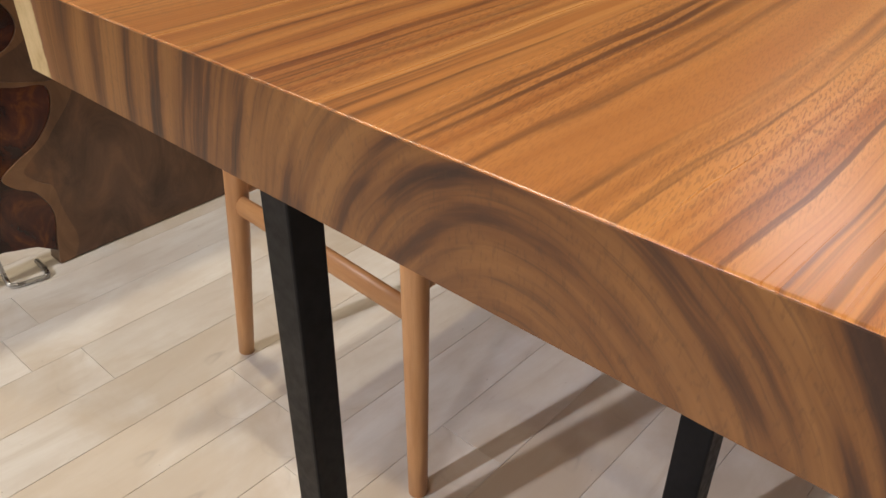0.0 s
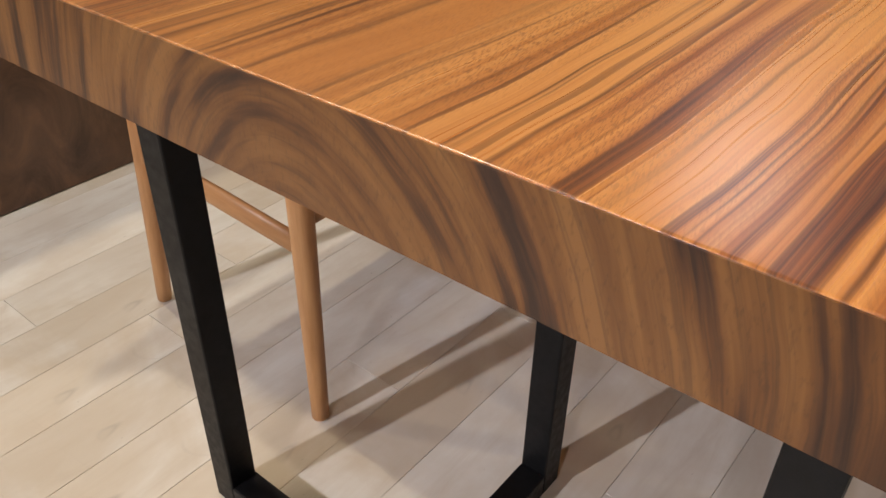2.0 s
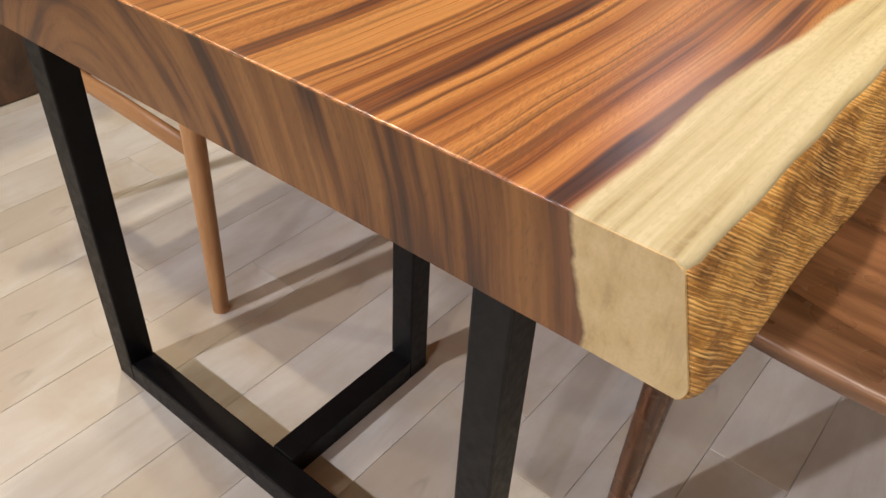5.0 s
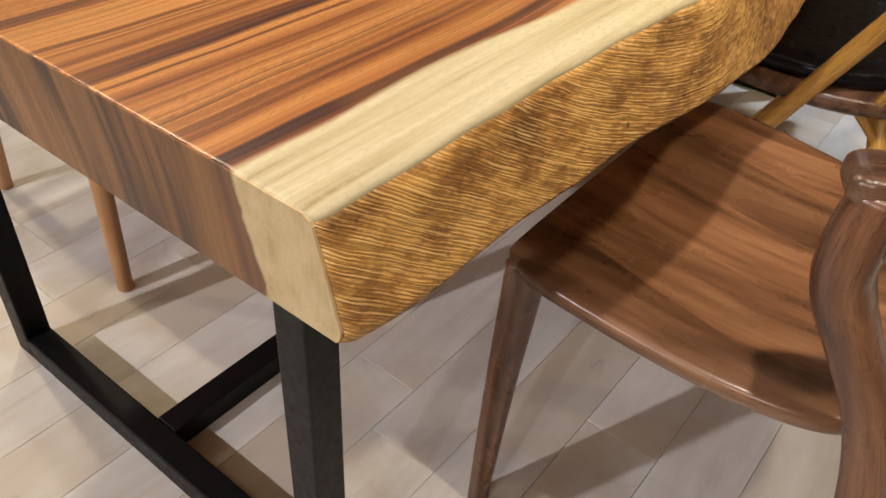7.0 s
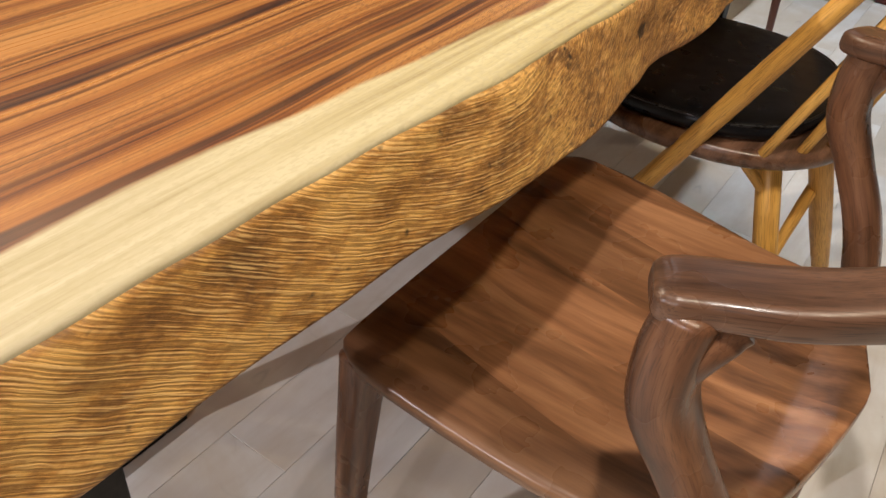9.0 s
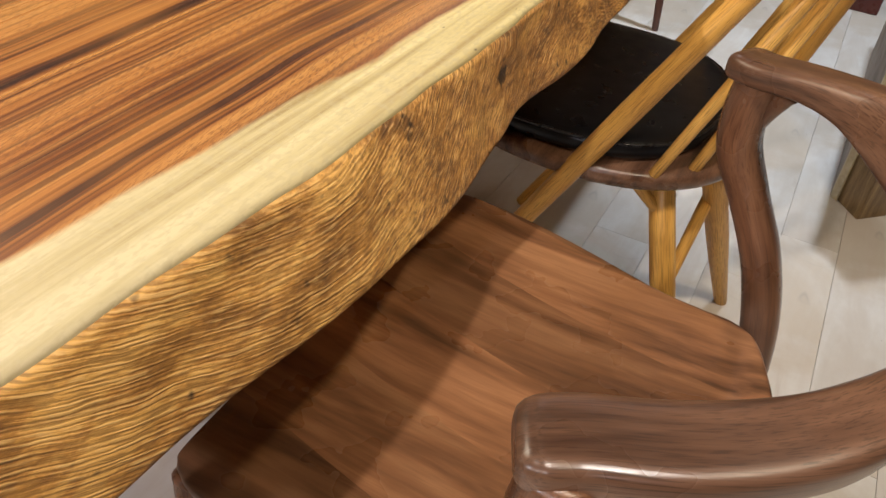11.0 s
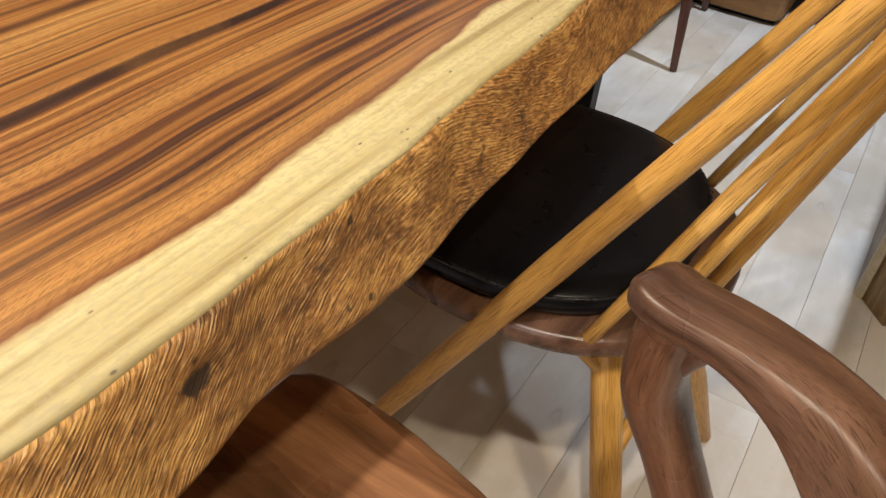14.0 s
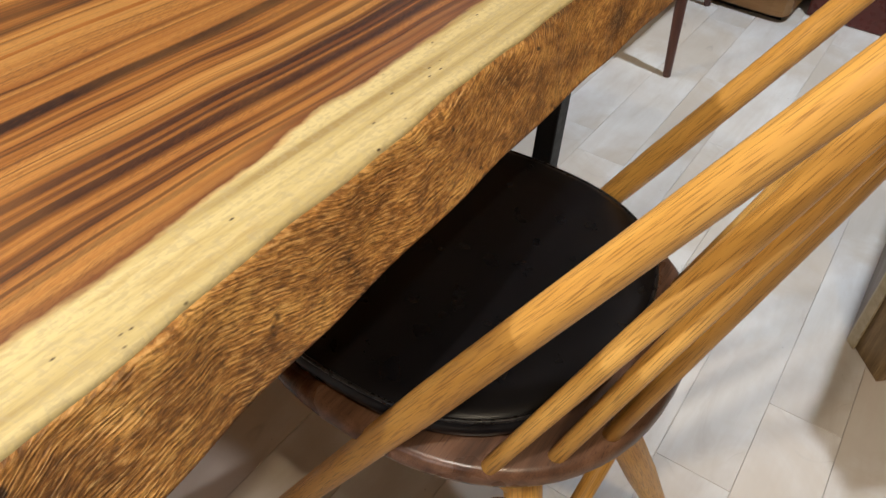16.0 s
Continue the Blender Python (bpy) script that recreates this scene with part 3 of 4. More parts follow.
FLOOR = structure("floor", box(-6, 6, -6, 7, -0.10, -0.006), GROUT, "whitewashed wood plank floor with fine dark joints and scuffs")


# ---- the slab table ----
END, FAR = 0.26, 2.25
TOP, UNDER = 0.740, 0.667


def eased(y, knots):
    """A smooth line through a few (place, value) knots."""
    k = max(i for i in range(len(knots) - 1) if i == 0 or y >= knots[i][0])
    pts = [knots[max(k - 1, 0)], knots[k], knots[k + 1], knots[min(k + 2, len(knots) - 1)]]
    (y0, v0), (y1, v1), (y2, v2), (y3, v3) = pts
    m1 = (v2 - v0) / (y2 - y0)
    m2 = (v3 - v1) / (y3 - y1)
    h = y2 - y1
    q = min(max((y - y1) / h, 0.0), 1.0)
    return (2 * q ** 3 - 3 * q * q + 1) * v1 + (q ** 3 - 2 * q * q + q) * h * m1 + (3 * q * q - 2 * q ** 3) * v2 + (q ** 3 - q * q) * h * m2


def corner(y):
    """The small round of the slab's sawn corner, seen from above."""
    return 0.004 * min(1.0, max(0.0, 1 - (y - END) / 0.009)) ** 2


def top_edge(y):
    k = ((0.25, 0.341), (0.36, 0.3445), (0.46, 0.3435), (0.58, 0.350), (0.70, 0.3555), (0.96, 0.356), (1.12, 0.3485), (1.30, 0.341), (1.45, 0.334), (2.26, 0.328))
    return eased(y, k) + 0.0010 * math.sin(31 * y) + 0.0006 * math.sin(77 * y + 1) - corner(y)


def low_edge(y):
    k = ((0.25, 0.3635), (0.41, 0.3645), (0.50, 0.3690), (0.58, 0.376), (0.67, 0.387), (0.78, 0.3865), (0.86, 0.377), (0.915, 0.3675), (0.99, 0.3760), (1.06, 0.3755), (1.16, 0.3685), (1.30, 0.364), (1.52, 0.357), (2.26, 0.350))
    return eased(y, k) + 0.0010 * math.sin(43 * y + 0.5) - corner(y)


def left_edge(y):
    return -0.611 - 0.012 * math.sin(2.1 * y) + 0.003 * math.sin(17 * y)


def sap_line(y):
    k = ((0.25, 0.286), (0.43, 0.2855), (0.55, 0.294), (0.70, 0.303), (0.80, 0.310), (1.00, 0.309), (1.13, 0.299), (1.30, 0.2845), (1.50, 0.2795), (2.26, 0.274))
    return eased(y, k) + 0.0010 * math.sin(41 * y)


table = thing("dining_table", (-0.125, 1.145, 0), "thick striped orange-brown slab table, pale live edge, black steel legs", "table")


def build_tabletop():
    ys = [END, END + 0.0008, END + 0.0020, END + 0.0026] + [END + 0.01 * k for k in range(1, int((FAR - END) / 0.01))] + [FAR - 0.002, FAR]
    bm = bmesh.new()
    sap = bm.verts.layers.float.new("sap")
    rings = []
    for y in ys:
        inset = 0.0006 if y in (END, FAR) else (0.0002 if y == END + 0.0008 else 0.0)
        xr, xl = top_edge(y), left_edge(y)
        xs_top = [xl + 0.008 + (xr - 0.0075 - xl - 0.008) * k / 44 for k in range(45)]
        ring = [(x, TOP - inset) for x in xs_top]
        ring += [(xr - 0.0045, TOP - 0.0006 - inset), (xr - 0.0020, TOP - 0.0019), (xr - 0.0008, TOP - 0.0040), (xr - 0.0012, TOP - 0.0065)]
        # hidden core behind the fibrous edge
        lo = low_edge(y)
        ring += [(xr - 0.010, TOP - 0.016), (lo - 0.018, UNDER + 0.012), (lo - 0.020, UNDER + inset)]
        ring += [(x, UNDER + inset) for x in np.linspace(lo - 0.04, xl + 0.01, 24)]
        ring += [(xl + 0.003, UNDER + 0.002), (xl + 0.0005, UNDER + 0.007), (xl, UNDER + 0.03), (xl + 0.001, TOP - 0.009), (xl + 0.004, TOP - 0.003)]
        row = []
        for x, z in ring:
            v = bm.verts.new((x, y, z))
            border = sap_line(y) + (TOP - z) * 0.25 + 0.004 * noise.noise((0, y * 14, z * 60))
            v[sap] = max(x - border, (xl + 0.032) - x)
            row.append(v)
        rings.append(row)
    n = len(rings[0])
    for r, s in zip(rings, rings[1:]):
        for k in range(n):
            bm.faces.new((r[k], r[(k + 1) % n], s[(k + 1) % n], s[k]))
    # the end faces, gridded across the thickness so that the rings and the sapwood border read on them
    for row, flip in ((rings[0], False), (rings[-1], True)):
        bm.faces.new(row if flip else row[::-1])
    ob = part("tabletop", bm, SLAB, table, "striped orange-brown heartwood top with cream sapwood border")
    return ob


def build_end_cap(y, out):
    """The sawn end face: a fine grid a hair proud of the core, from edge to edge."""
    bm = bmesh.new()
    sap = bm.verts.layers.float.new("sap")
    rows = []
    nz, nx = 28, 90
    for j in range(nz + 1):
        s = j / nz
        z = UNDER + 0.0010 + (TOP - UNDER - 0.0017) * s
        xl = left_edge(y) + 0.0015
        xr = low_edge(y) + (top_edge(y) - low_edge(y)) * s
        xr -= 0.006 * max(0.0, 1 - s / 0.14) ** 2 + 0.0045 * max(0.0, (s - 0.93) / 0.07) ** 2
        row = []
        for k in range(nx + 1):
            x = xl + (xr - xl) * k / nx
            v = bm.verts.new((x, y, z))
            border = sap_line(y) + (TOP - z) * 0.25 + 0.004 * noise.noise((0, y * 14, z * 60))
            v[sap] = max(x - border, (xl + 0.032) - x)
            row.append(v)
        rows.append(row)
    for a, b in zip(rows, rows[1:]):
        for k in range(nx):
            bm.faces.new((a[k], a[k + 1], b[k + 1], b[k]))
    ring = rows[0] + [r[-1] for r in rows[1:]] + rows[-1][-2::-1] + [r[0] for r in rows[-2:0:-1]]
    back = []
    for v in ring:
        w = bm.verts.new((v.co.x, y - out * 0.004, v.co.z))
        w[sap] = v[sap]
        back.append(w)
    m = len(ring)
    for i in range(m):
        bm.faces.new((ring[i], ring[(i + 1) % m], back[(i + 1) % m], back[i]))
    bm.faces.new(back)
    return part("end_face", bm, SLAB_END, table, "sawn end grain with arching growth rings", smooth=False)


def strand_rise(y):
    """How far the fibres have climbed at y: nearly level at the sawn end, steep round the swelling, level again."""
    ks = ((0.26, -0.72), (0.42, -0.62), (0.52, -0.40), (0.61, -0.15), (0.68, 0.15), (0.76, 0.45), (0.86, 0.80), (0.96, 0.65), (1.05, 0.15), (1.15, -0.30), (1.26, -0.25), (1.36, 0.15), (1.46, 0.60), (2.1, 0.5))
    a = np.linspace(0.26, y, 24)
    k = np.interp(a, [q[0] for q in ks], [q[1] for q in ks])
    return float((k[1:] + k[:-1]).sum() / 2 * (a[1] - a[0])) if y > 0.26 else 0.0


def build_live_edge():
    bm = bmesh.new()
    strand = bm.verts.layers.float.new("strand")
    ny, nz = 860, 34
    rows = []
    for i in range(ny + 1):
        y = END + 0.0005 + (FAR - END - 0.001) * i / ny
        t0, l0, rise = top_edge(y), low_edge(y), strand_rise(y)
        matted = min(1.0, max(0.0, (y - 0.80) / 0.08))
        row = []
        for j in range(nz + 1):
            s = j / nz
            z = (TOP - 0.0038) + (UNDER - TOP + 0.0038) * s
            x = t0 + (l0 - t0) * (s ** 0.8)
            x -= 0.006 * max(0.0, 1 - (1 - s) / 0.14) ** 2 * math.exp(-(y - END) / 0.03)
            st = z - rise
            fade = min(1.0, s * 8, (1 - s) * 10 + 0.15) * min(1.0, (y - END) * 60 + 0.2)
            lump = noise.noise((y * 16, z * 22, 1.3)) * 0.0032 + noise.noise((y * 45, z * 60, 7.7)) * 0.0013
            knot = -0.003 * math.exp(-(((y - 0.881) / 0.012) ** 2) - ((z - 0.712) / 0.010) ** 2)
            knob = 0.004 * math.exp(-(((y - 0.66) / 0.03) ** 2) - ((z - 0.676) / 0.018) ** 2)
            v = bm.verts.new((x + fade * (lump * (1 + 0.5 * matted) + knot + knob) - (0.0018 if j == 0 else 0.0), y, z))
            v[strand] = st
            row.append(v)
        # tuck the lower lip under the board
        v = bm.verts.new((l0 - 0.004 - 0.006 * math.exp(-(y - END) / 0.03), y, UNDER - 0.0005))
        v[strand] = UNDER - rise
        row.append(v)
        for dx, z in ((0.016, UNDER + 0.0015), (0.014, TOP - 0.009)):
            v = bm.verts.new(((l0 if z < 0.7 else t0) - dx, y, z))
            v[strand] = z - rise
            row.append(v)
        rows.append(row)
    n = len(rows[0])
    for a, b in zip(rows, rows[1:]):
        for k in range(n):
            bm.faces.new((a[k], a[(k + 1) % n], b[(k + 1) % n], b[k]))
    bm.faces.new(rows[0])
    bm.faces.new(rows[-1][::-1])
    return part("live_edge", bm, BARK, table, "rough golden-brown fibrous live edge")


build_tabletop()
build_end_cap(END - 0.0012, -1)
build_end_cap(FAR + 0.0012, 1)
build_live_edge()

BAR = 0.039


def leg_frame(flip):
    def yy(a, b):
        return (a, b) if not flip else (END + FAR - b, END + FAR - a)

    for x0, (y0, y1) in ((-0.486, yy(0.371, 0.411)), (0.088 if flip else 0.157, yy(0.374, 0.414)), (-0.175, yy(0.655, 0.695))):
        part("leg", box(x0, x0 + BAR, y0, y1, 0.0, UNDER, 0.0025), BLACK_STEEL, table, smooth=False)
    y0, y1 = yy(0.371, 0.411)
    part("crossbar", box(-0.447, 0.088 if flip else 0.157, y0, y1, 0.0, 0.04, 0.0025), BLACK_STEEL, table, smooth=False)
    y0, y1 = yy(0.411, 0.655)
    part("foot_bar", box(-0.175, -0.136, y0, y1, 0.0, 0.0395, 0.0025), BLACK_STEEL, table, smooth=False)


leg_frame(False)
leg_frame(True)


# ---- walnut armchair drawn up to the long side ----
def walnut_armchair():
    yc = 0.866
    ch = thing("armchair", (0.44, yc, 0), "dark walnut armchair with sculpted seat and curved arm rail beside table", "chair")

    near = smooth_path([(0.226, 0.228), (0.236, 0.238), (0.262, 0.2465), (0.34, 0.2515), (0.44, 0.2540), (0.50, 0.2500), (0.55, 0.2410), (0.585, 0.222), (0.61, 0.186), (0.632, 0.128), (0.648, 0.06), (0.656, 0.012)], 8)
    far = smooth_path([(0.226, 0.228), (0.236, 0.238), (0.262, 0.2465), (0.34, 0.2430), (0.42, 0.2270), (0.50, 0.2040), (0.55, 0.1960), (0.585, 0.192), (0.61, 0.174), (0.632, 0.115), (0.648, 0.05), (0.656, 0.012)], 8)

    def half(x, line):
        return np.interp(x, [q[0] for q in line], [q[1] for q in line])

    rings = []
    xs = [0.226, 0.2265, 0.2275, 0.229, 0.231, 0.2335, 0.2365, 0.240, 0.244] + [0.248 + 0.008 * k for k in range(43)] + [0.589 + 0.0045 * k for k in range(14)] + [0.650, 0.652, 0.654, 0.6552, 0.656]
    K = 132
    for x in xs:
        s = (x - 0.226) / 0.430
        wn, wf = half(x, near), half(x, far)
        edge = max(0.0, 1 - (x - 0.226) / 0.012)
        rear = max(0.0, (x - 0.60) / 0.056)
        th = 0.041 * (1 - 0.45 * edge ** 2) * (1 - 0.4 * rear ** 3)
        ring = []
        for k in range(K):
            f = 2 * math.pi * (k + 0.5) / K
            c, q = math.cos(f), math.sin(f)
            v = math.copysign(abs(c) ** 0.34, c)
            h = math.copysign(abs(q) ** 0.40, q)
            dish = 0.013 * (1 - v * v) * math.sin(math.pi * min(1.0, s * 1.05)) ** 0.7
            # the rim lies level in front, sinks a little amidships and rises again to the back
            zt = 0.439 - 0.005 * math.sin(math.pi * min(1.0, s * 1.2)) + 0.012 * rear - 0.003 * edge - dish
            w = wn if v < 0 else wf
            ring.append((x, yc + w * v * (1 - 0.045 * max(0.0, -h)), zt - th / 2 + th / 2 * h))
        rings.append(ring)
    part("seat", grid_solid(rings), WALNUT_SEAT, ch, "sculpted walnut seat glued up from several boards")
    for sgn in (-1, 1):
        # front leg, flush with the seat's corner
        rows = [(0.249, yc + sgn * 0.223, 0.425, 0.0215, 0.0215), (0.248, yc + sgn * 0.226, 0.385, 0.0200, 0.0200), (0.243, yc + sgn * 0.236, 0.22, 0.0160, 0.0160), (0.237, yc + sgn * 0.241, 0.0, 0.0120, 0.0120)]
        part("front_leg", sweep(smooth_path(rows, 4), (1, 0, 0), 20, 0.55), WALNUT, ch)
        # rear leg that sweeps up and forward into the arm
        rows = [(0.655, yc + sgn * 0.262, 0.0, 0.013, 0.014), (0.645, yc + sgn * 0.258, 0.15, 0.016, 0.018), (0.628, yc + sgn * 0.252, 0.30, 0.018, 0.022),
                (0.612, yc + sgn * 0.248, 0.40, 0.020, 0.024), (0.588, yc + sgn * 0.252, 0.475, 0.0195, 0.023), (0.556, yc + sgn * 0.259, 0.535, 0.019, 0.023),
                (0.530, yc + sgn * 0.262, 0.585, 0.021, 0.028), (0.525, yc + sgn * 0.261, 0.625, 0.0220, 0.0285), (0.528, yc + sgn * 0.257, 0.668, 0.0205, 0.0260)]
        leg = sweep(smooth_path(rows, 6), (0, 1, 0), 20, 0.72)
        crook = [(0.531, yc + sgn * 0.261, 0.590, 0.008, 0.010), (0.534, yc + sgn * 0.2595, 0.622, 0.015, 0.018), (0.539, yc + sgn * 0.257, 0.642, 0.0185, 0.019), (0.546, yc + sgn * 0.253, 0.656, 0.0195, 0.014), (0.554, yc + sgn * 0.249, 0.664, 0.018, 0.008)]
        part("rear_leg", sweep(smooth_path(crook, 6), (0, 1, 0), 20, 0.72, leg, False), WALNUT, ch)
    # arm and back rail in one sweep
    side = [(0.5015, 0.2655, 0.6700, 0.0150, 0.0060, 0), (0.5030, 0.2648, 0.6700, 0.0190, 0.0090, 0), (0.507, 0.2628, 0.6698, 0.0225, 0.0115, 0), (0.514, 0.2590, 0.6695, 0.0250, 0.0130, 0), (0.532, 0.249, 0.6710, 0.0260, 0.0125, 0), (0.572, 0.235, 0.6760, 0.0260, 0.0130, 0.0),
            (0.608, 0.213, 0.679, 0.0245, 0.0165, 0.003), (0.637, 0.185, 0.679, 0.0220, 0.0230, 0.006), (0.667, 0.137, 0.677, 0.018, 0.0290, 0.008), (0.689, 0.076, 0.679, 0.0175, 0.032, 0.009)]
    rows = [(x, yc - o, *r) for x, o, *r in side] + [(0.698, yc, 0.680, 0.0175, 0.033, 0.009)] + [(x, yc + o, *r) for x, o, *r in side[::-1]]
    part("arm_rail", sweep(smooth_path(rows, 7), (0, 0, 1), 40, 0.50, None, False), WALNUT_RIM, ch, "curved walnut arm and back rail")
    return ch


walnut_armchair()


# ---- oak spindle-back chair with a black leather seat pad ----
def oak_spindle_chair():
    cx, cy = 0.296, 1.517
    ch = thing("spindle_chair", (cx, cy, 0), "honey oak spindle-back chair with walnut seat and black leather pad", "chair")

    def outline(rx, ry, n=64, p=0.86):
        out = []
        for k in range(n):
            f = 2 * math.pi * k / n
            c, s = math.cos(f), math.sin(f)
            out.append((rx * math.copysign(abs(c) ** p, c), ry * math.copysign(abs(s) ** p, s)))
        return out

    def pad(centre, levels, p):
        rings = []
        for rx, ry, z in levels:
            rings.append([(centre[0] + u, centre[1] + v, z) for u, v in outline(rx, ry, 64, p)])
        return grid_solid(rings)

    part("seat", pad((cx, cy), [(0.205, 0.197, 0.378), (0.222, 0.214, 0.380), (0.234, 0.226, 0.388), (0.238, 0.230, 0.397), (0.236, 0.228, 0.408), (0.230, 0.222, 0.413), (0.12, 0.12, 0.414)], 0.86), WALNUT_RIM, ch, "round dark walnut seat", True, 1)
    c2 = (0.268, 1.522)
    cushion = part("cushion", pad(c2, [(0.200, 0.207, 0.4142), (0.208, 0.215, 0.419), (0.211, 0.218, 0.428), (0.209, 0.216, 0.437), (0.203, 0.210, 0.4425), (0.195, 0.202, 0.4445), (0.165, 0.172, 0.4465), (0.11, 0.115, 0.4475), (0.04, 0.04, 0.448)], 0.80), LEATHER, ch, "black leather seat pad")
    seam = [(c2[0] + u, c2[1] + v, 0.4395, 0.0022, 0.0022) for u, v in outline(0.2075, 0.2145, 64, 0.80)]
    part("piping", sweep(seam + seam[:1], (0, 0, 1), 8, 1.0, None, False), STITCH, cushion)

    def lean(x62, y, slope, yslope, z):
        return (x62 + (z - 0.62) * slope, y + (z - 0.62) * yslope, z)

    for x62, y, slope, ys in ((0.447, 1.298, 0.546, 0.012), (0.464, 1.748, 0.565, 0.0)):
        part("stile", rod(lean(x62, y, slope, ys, 0.0), lean(x62, y, slope, ys, 1.0), 0.0125, 0.0100, 18, 0.0162), OAK, ch, "long slanting oak post")
    bases = ((0.428, 1.326), (0.472, 1.370), (0.503, 1.421), (0.506, 1.595), (0.480, 1.655), (0.443, 1.700))
    tops = ((0.676, 1.437), (0.674, 1.458), (0.676, 1.482), (0.680, 1.548), (0.680, 1.576), (0.680, 1.606))
    for (bx, by), (tx, ty) in zip(bases, tops):
        part("spindle", rod((bx, by, 0.408), (tx, ty, 1.0), 0.0080, 0.0090, 14, 0.0112), OAK, ch)
    rows = [(0.648, 1.290, 1.005, 0.012, 0.022), (0.672, 1.380, 1.005, 0.013, 0.025), (0.680, 1.470, 1.005, 0.013, 0.026), (0.684, 1.570, 1.005, 0.013, 0.026), (0.680, 1.660, 1.005, 0.013, 0.025), (0.672, 1.765, 1.005, 0.012, 0.022)]
    part("crest_rail", sweep(smooth_path(rows, 5), (0, 0, 1), 14, 0.8), OAK, ch)
    for a, b in (((0.425, 1.400, 0.392), (0.568, 1.252, 0.0)), ((0.484, 1.470, 0.392), (0.570, 1.660, 0.0))):
        part("rear_leg", rod(a, b, 0.0195, 0.0120, 16, 0.0190), OAK, ch)
    part("brace", rod((0.396, 1.345, 0.386), (0.447, 1.372, 0.325), 0.009, 0.008, 12), OAK, ch)
    part("stretcher", rod((0.487, 1.336, 0.22), (0.500, 1.640, 0.335), 0.0085, 0.0085, 12, 0.0105), OAK, ch)
    return ch


oak_spindle_chair()


# ---- beech chair at the far long side ----
def beech_chair():
    ch = thing("beech_chair", (-0.69, 0.79, 0), "light beech dining chair with round legs pushed under the slab table", "chair")
    y0, y1 = 0.572, 1.010
    for y, o in ((y0, -1), (y1, 1)):
        part("front_leg", rod((-0.490, y + o * 0.0, 0.425), (-0.481, y + o * 0.010, 0.0), 0.0185, 0.0135, 18), BEECH, ch)
        part("rear_leg", rod((-0.838, y, 0.425), (-0.914, y + o * -0.012, 0.0), 0.0185, 0.0130, 18), BEECH, ch)
        part("side_rail", sweep([(-0.845, y, 0.322, 0.009, 0.018), (-0.67, y, 0.314, 0.0095, 0.019), (-0.485, y, 0.304, 0.009, 0.018)], (0, 0, 1), 14), BEECH, ch)
        rows = [(-0.838, y, 0.42, 0.016, 0.016), (-0.880, y, 0.55, 0.015, 0.015), (-0.935, y, 0.71, 0.012, 0.012)]
        part("back_post", sweep(smooth_path(rows, 4), (0, 1, 0), 14), BEECH, ch)
    part("front_rail", sweep([(-0.488, y0, 0.352, 0.009, 0.016), (-0.488, y1, 0.352, 0.009, 0.016)], (0, 0, 1), 14), BEECH, ch)
    part("rear_rail", sweep([(-0.846, y0, 0.352, 0.009, 0.016), (-0.846, y1, 0.352, 0.009, 0.016)], (0, 0, 1), 14), BEECH, ch)
    part("seat", box(-0.865, -0.462, y0 - 0.015, y1 + 0.015, 0.412, 0.445, 0.012), BEECH, ch)
    rows = [(-0.925, y0 - 0.02, 0.70, 0.011, 0.04), (-0.955, 0.79, 0.70, 0.011, 0.045), (-0.925, y1 + 0.02, 0.70, 0.011, 0.04)]
    part("backrest", sweep(smooth_path(rows, 6), (0, 0, 1), 14, 0.7), BEECH, ch)
    return ch


beech_chair()


# ---- burl and resin slab standing upright beyond the table ----
def burl_panel():
    ob = thing("burl_panel", (-1.43, 0.8, 0), "upright dark brown burl slab with red-brown resin inlay", "slab")
    shore = [(0.40, 0.62), (0.50, 0.54), (0.535, 0.485), (0.515, 0.445), (0.47, 0.425), (0.44, 0.395), (0.50, 0.372), (0.555, 0.360), (0.552, 0.31), (0.515, 0.262), (0.468, 0.236), (0.436, 0.212), (0.455, 0.186), (0.487, 0.165), (0.508, 0.115), (0.500, 0.06), (0.492, 0.003)]
    edge = [tuple(p) for p in smooth_path(shore, 4)]
    top = 0.78
    wood = [(0.40, top)] + edge + [(1.55, 0.003), (1.55, top)]
    part("burl", prism(wood, -1.45, -1.4100, 0), BURL, ob, "dark brown figured burl wood", smooth=False)
    rim = edge + [(y + 0.030 + 0.012 * math.sin(z * 40), z) for y, z in edge[::-1]]
    rimbm = prism(rim, -1.4105, -1.4085, 0)
    part("pale_rim", rimbm, BURL_RIM, ob, "paler orange-brown rim of the wood", smooth=False)
    resin = [(0.10, top)] + [(y - 0.0005, z) for y, z in [(0.40, top)] + edge[:-2]] + [(0.46, 0.055), (0.40, 0.07), (0.10, 0.09)]
    part("resin", prism(resin, -1.448, -1.4125, 0), RESIN, ob, "glossy dark red-brown resin", smooth=False)
    return ob


burl_panel()


def panel_stand():
    ob = thing("wire_stand", (-1.40, 0.40, 0), "bent brushed steel rod stand on the floor beside the burl slab", "stand")
    rows = [(-1.440, 0.385, 0.30, 0.005, 0.005), (-1.425, 0.385, 0.12, 0.005, 0.005), (-1.41, 0.386, 0.025, 0.005, 0.005), (-1.395, 0.392, 0.006, 0.005, 0.005), (-1.385, 0.430, 0.0055, 0.005, 0.005), (-1.386, 0.455, 0.0055, 0.005, 0.005), (-1.45, 0.462, 0.0055, 0.005, 0.005)]
    part("rod", sweep(smooth_path(rows, 5), (0, 1, 0), 10), CHROME, ob)
    return ob


panel_stand()


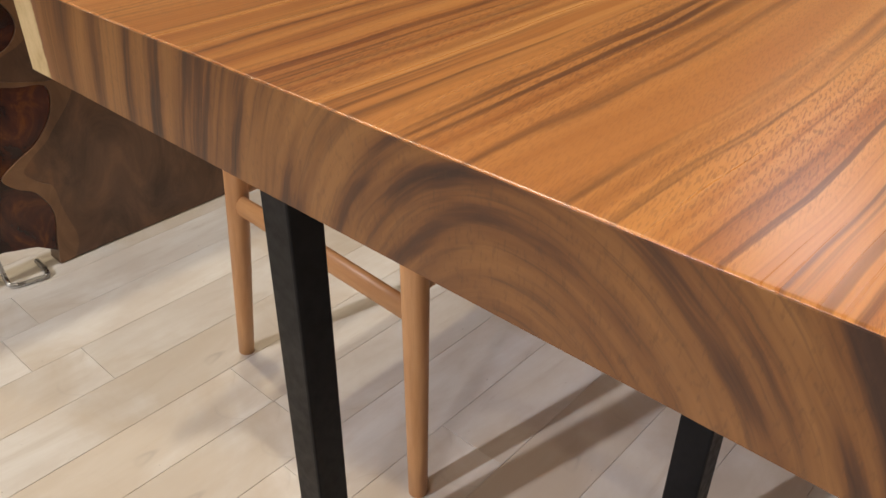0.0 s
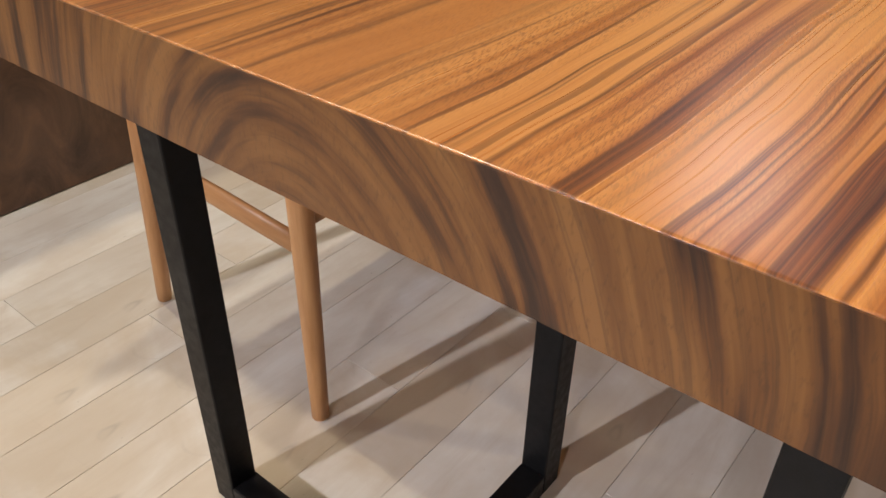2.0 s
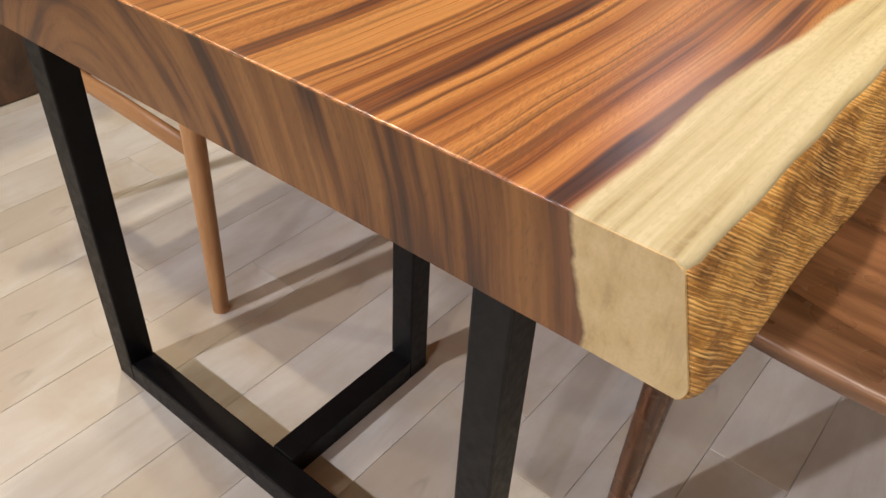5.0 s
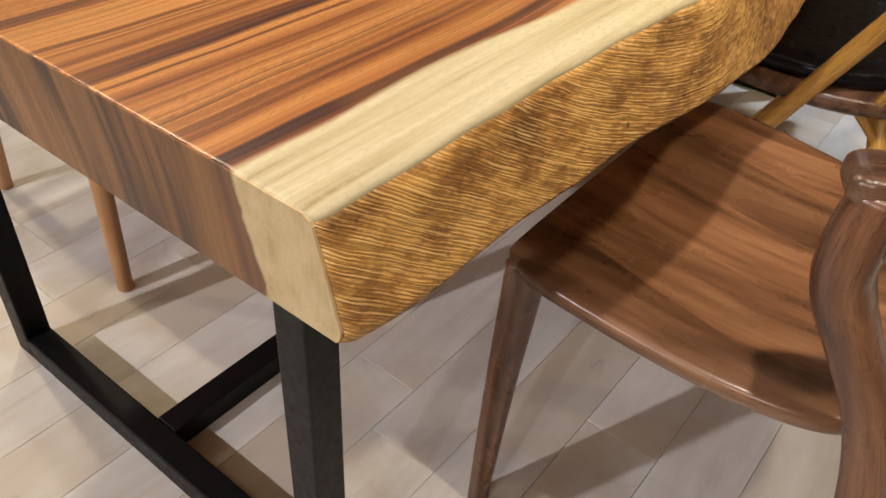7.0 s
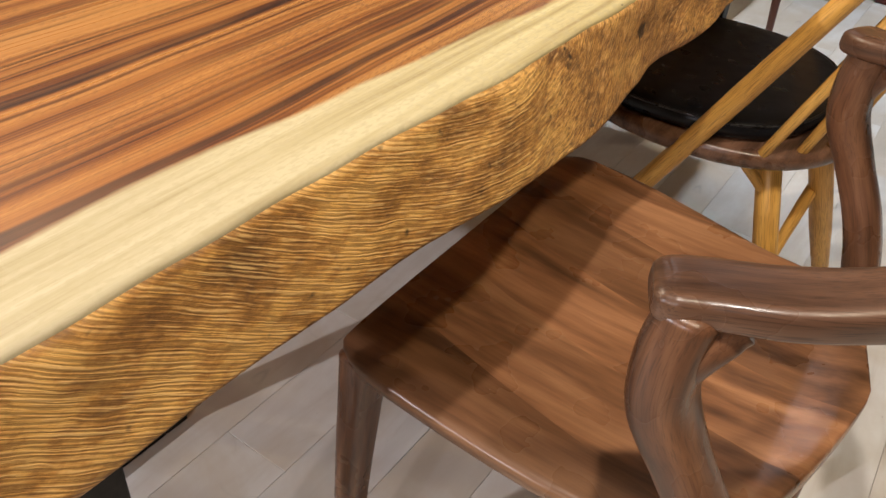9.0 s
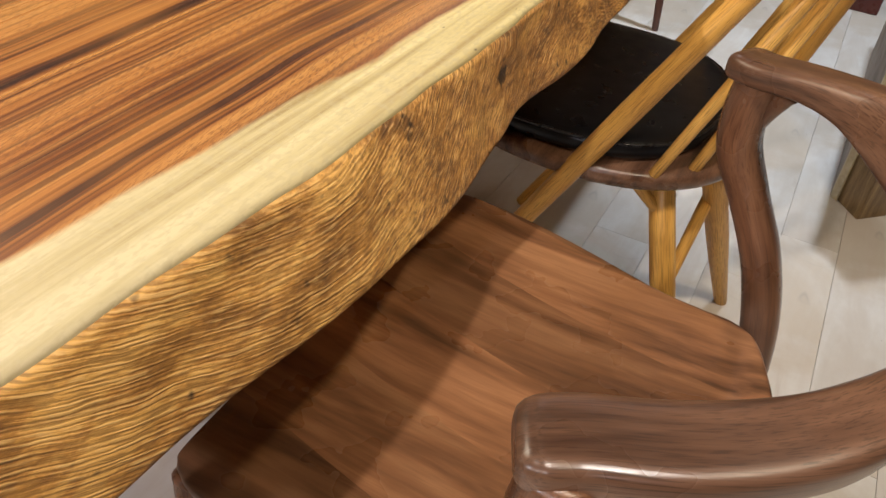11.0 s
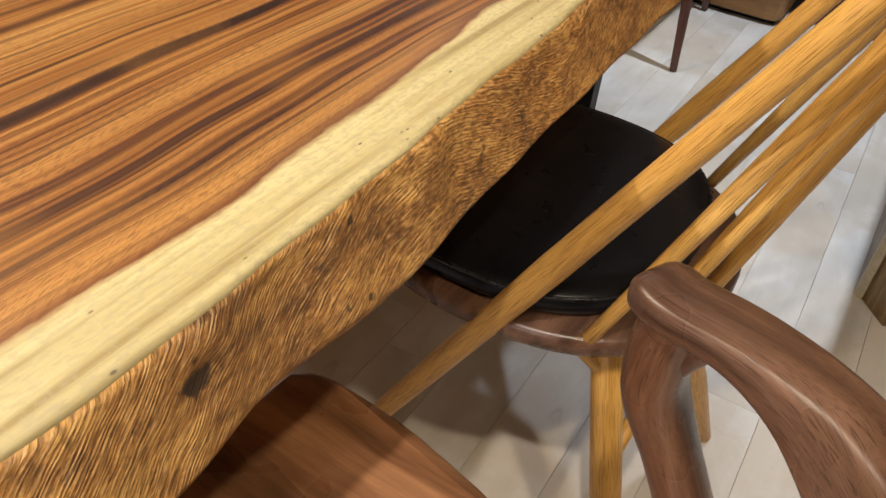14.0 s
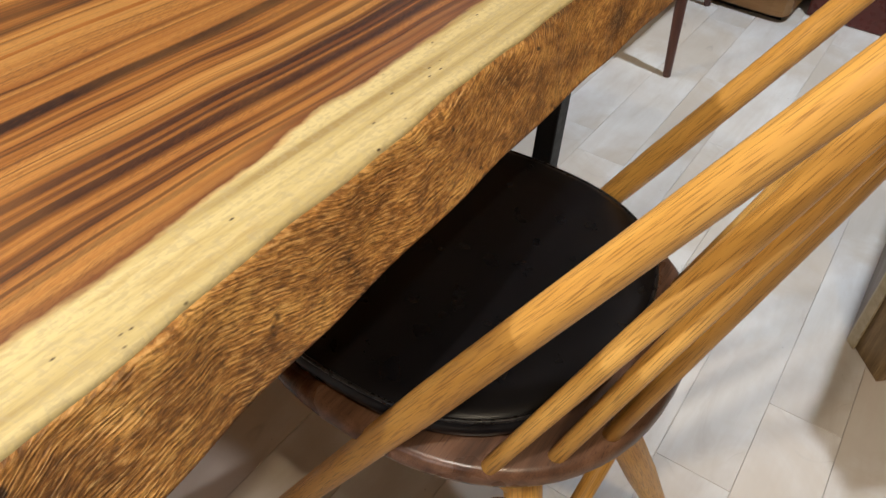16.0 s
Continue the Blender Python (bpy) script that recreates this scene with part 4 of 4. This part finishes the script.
# ---- upright board beyond the chairs ----
def board_panel():
    ob = thing("leaning_board", (0.77, 2.6, 0), "thick rough-sawn wooden board standing upright with a grey-brown face", "board")
    foot = [(0.716, 2.200), (0.777, 2.122), (0.835, 2.180), (0.80, 3.20), (0.735, 3.20)]
    part("core", prism(foot, 0.0, 0.62, 2, 0.003), END_WOOD, ob, "rough brown sawn end", False, 2)
    face = [(0.7125, 2.203), (0.7158, 2.2002), (0.7345, 3.198), (0.7305, 3.20)]
    part("face", prism(face, 0.0, 0.62, 2), GREY_WOOD, ob, "smooth grey-brown face", False, 1)
    strip = [(0.7120, 2.2020), (0.7172, 2.1955), (0.7290, 2.1805), (0.7262, 2.1785), (0.7135, 2.1940)]
    part("pale_strip", prism(strip, 0.0, 0.62, 2), PALE_STRIP, ob, "pale sapwood strip along the corner", smooth=False)
    return ob


board_panel()


# ---- things beyond the far end of the table ----
def far_chair():
    ob = thing("far_chair", (-0.15, 3.15, 0), "reddish dark walnut chair with slim tapered legs standing on the floor", "chair")
    for a, b in (((0.040, 2.965, 0.43), (0.084, 2.918, 0.0)), ((-0.010, 3.41, 0.43), (0.012, 3.45, 0.0)), ((-0.36, 2.965, 0.43), (-0.40, 2.918, 0.0)), ((-0.36, 3.40, 0.43), (-0.40, 3.44, 0.0))):
        part("leg", rod(a, b, 0.020, 0.0105, 14), FAR_WALNUT, ob)
    part("seat", box(-0.40, 0.07, 2.93, 3.44, 0.425, 0.46, 0.014), FAR_WALNUT, ob)
    for y in (2.97, 3.40):
        part("back_post", rod((-0.37, y, 0.45), (-0.43, y, 0.74), 0.016, 0.012, 12), FAR_WALNUT, ob)
    part("backrest", box(-0.445, -0.42, 2.93, 3.44, 0.66, 0.75, 0.01), FAR_WALNUT, ob)
    return ob


far_chair()


def far_cabinet():
    ob = thing("wooden_cabinet", (-0.1, 3.7, 0), "low honey-brown wooden cabinet with a rounded corner above a shaded gap", "cabinet")
    out = [(-0.55, 3.49), (0.20, 3.468), (0.236, 3.474), (0.252, 3.50), (0.262, 3.95), (-0.55, 3.95)]
    part("body", prism(out, 0.018, 0.60, 2, 0.004), HONEY, ob, "honey-brown wooden carcass", smooth=False)
    # black block stands in for the shaded gap under the cabinet
    part("plinth", box(-0.54, 0.235, 3.50, 3.93, 0.0, 0.018), BLACK_STEEL, ob, "black strip for the shade in the gap below", smooth=False)
    return ob


far_cabinet()


def red_box():
    ob = thing("red_chest", (0.48, 3.8, 0), "dark red lacquered chest on the floor beside the cabinet", "chest")
    part("body", box(0.285, 0.72, 3.60, 4.0, 0.0, 0.42, 0.006), RED_WOOD, ob, smooth=False)
    part("lid", box(0.278, 0.727, 3.593, 4.007, 0.424, 0.46, 0.006), RED_WOOD, ob, smooth=False)
    return ob


red_box()


# ---- floor planks ----
def floor_planks():
    rng = random.Random(5)
    wide, gap = 0.1180, 0.0006
    meshes = {}
    long = 0.915

    def plank(length):
        key = round(length, 3)
        if key not in meshes:
            bm = bmesh.new()
            w, l = (wide - gap) / 2, (length - gap) / 2
            c = 0.0005
            lo = [bm.verts.new((sx * w, sy * l, -0.006)) for sx, sy in ((-1, -1), (1, -1), (1, 1), (-1, 1))]
            mi = [bm.verts.new((sx * w, sy * l, -c)) for sx, sy in ((-1, -1), (1, -1), (1, 1), (-1, 1))]
            hi = [bm.verts.new((sx * (w - c), sy * (l - c), 0.0)) for sx, sy in ((-1, -1), (1, -1), (1, 1), (-1, 1))]
            for a, b in ((lo, mi), (mi, hi)):
                for k in range(4):
                    bm.faces.new((a[k], a[(k + 1) % 4], b[(k + 1) % 4], b[k]))
            bm.faces.new(hi)
            me = bpy.data.meshes.new("plank")
            bm.to_mesh(me)
            bm.free()
            me.materials.append(PLANK)
            meshes[key] = me
        return meshes[key]

    far_bm = []
    for i in range(-50, 62):
        x = -0.779 + (i + 0.5) * wide
        if not -5.95 < x < 5.95:
            continue
        start = -6.0 + (rng.random() * long)
        if i == -1:
            start = 0.537 - long * 7
        if i == -3:
            start = 0.393 - long * 7
        if i == 7:
            start = 0.618 - long * 7
        y = start - long
        while y < 7.0:
            cy = y + long / 2
            near = -1.75 < x < 1.25 and -0.35 < cy < 4.3
            if near:
                ob = new("plank", plank(long))
                ob.parent = FLOOR
                ob.location = (x, cy, 0)
            else:
                far_bm.append((x, cy))
            y += long
    bm = bmesh.new()
    w, l = (wide - gap) / 2, (long - gap) / 2
    for x, y in far_bm:
        y0, y1 = max(-5.99, y - l), min(6.99, y + l)
        if y1 - y0 < 0.02:
            continue
        a = [bm.verts.new((x + sx * w, yy, z)) for z in (-0.006, 0.0) for sx, yy in ((-1, y0), (1, y0), (1, y1), (-1, y1))]
        bm.faces.new(a[4:])
        for k in range(4):
            bm.faces.new((a[k], a[(k + 1) % 4], a[4 + (k + 1) % 4], a[4 + k]))
    ob = part("far_planks", bm, PLANK, FLOOR, "", False)
    tagged(ob, kind="stuff")


floor_planks()
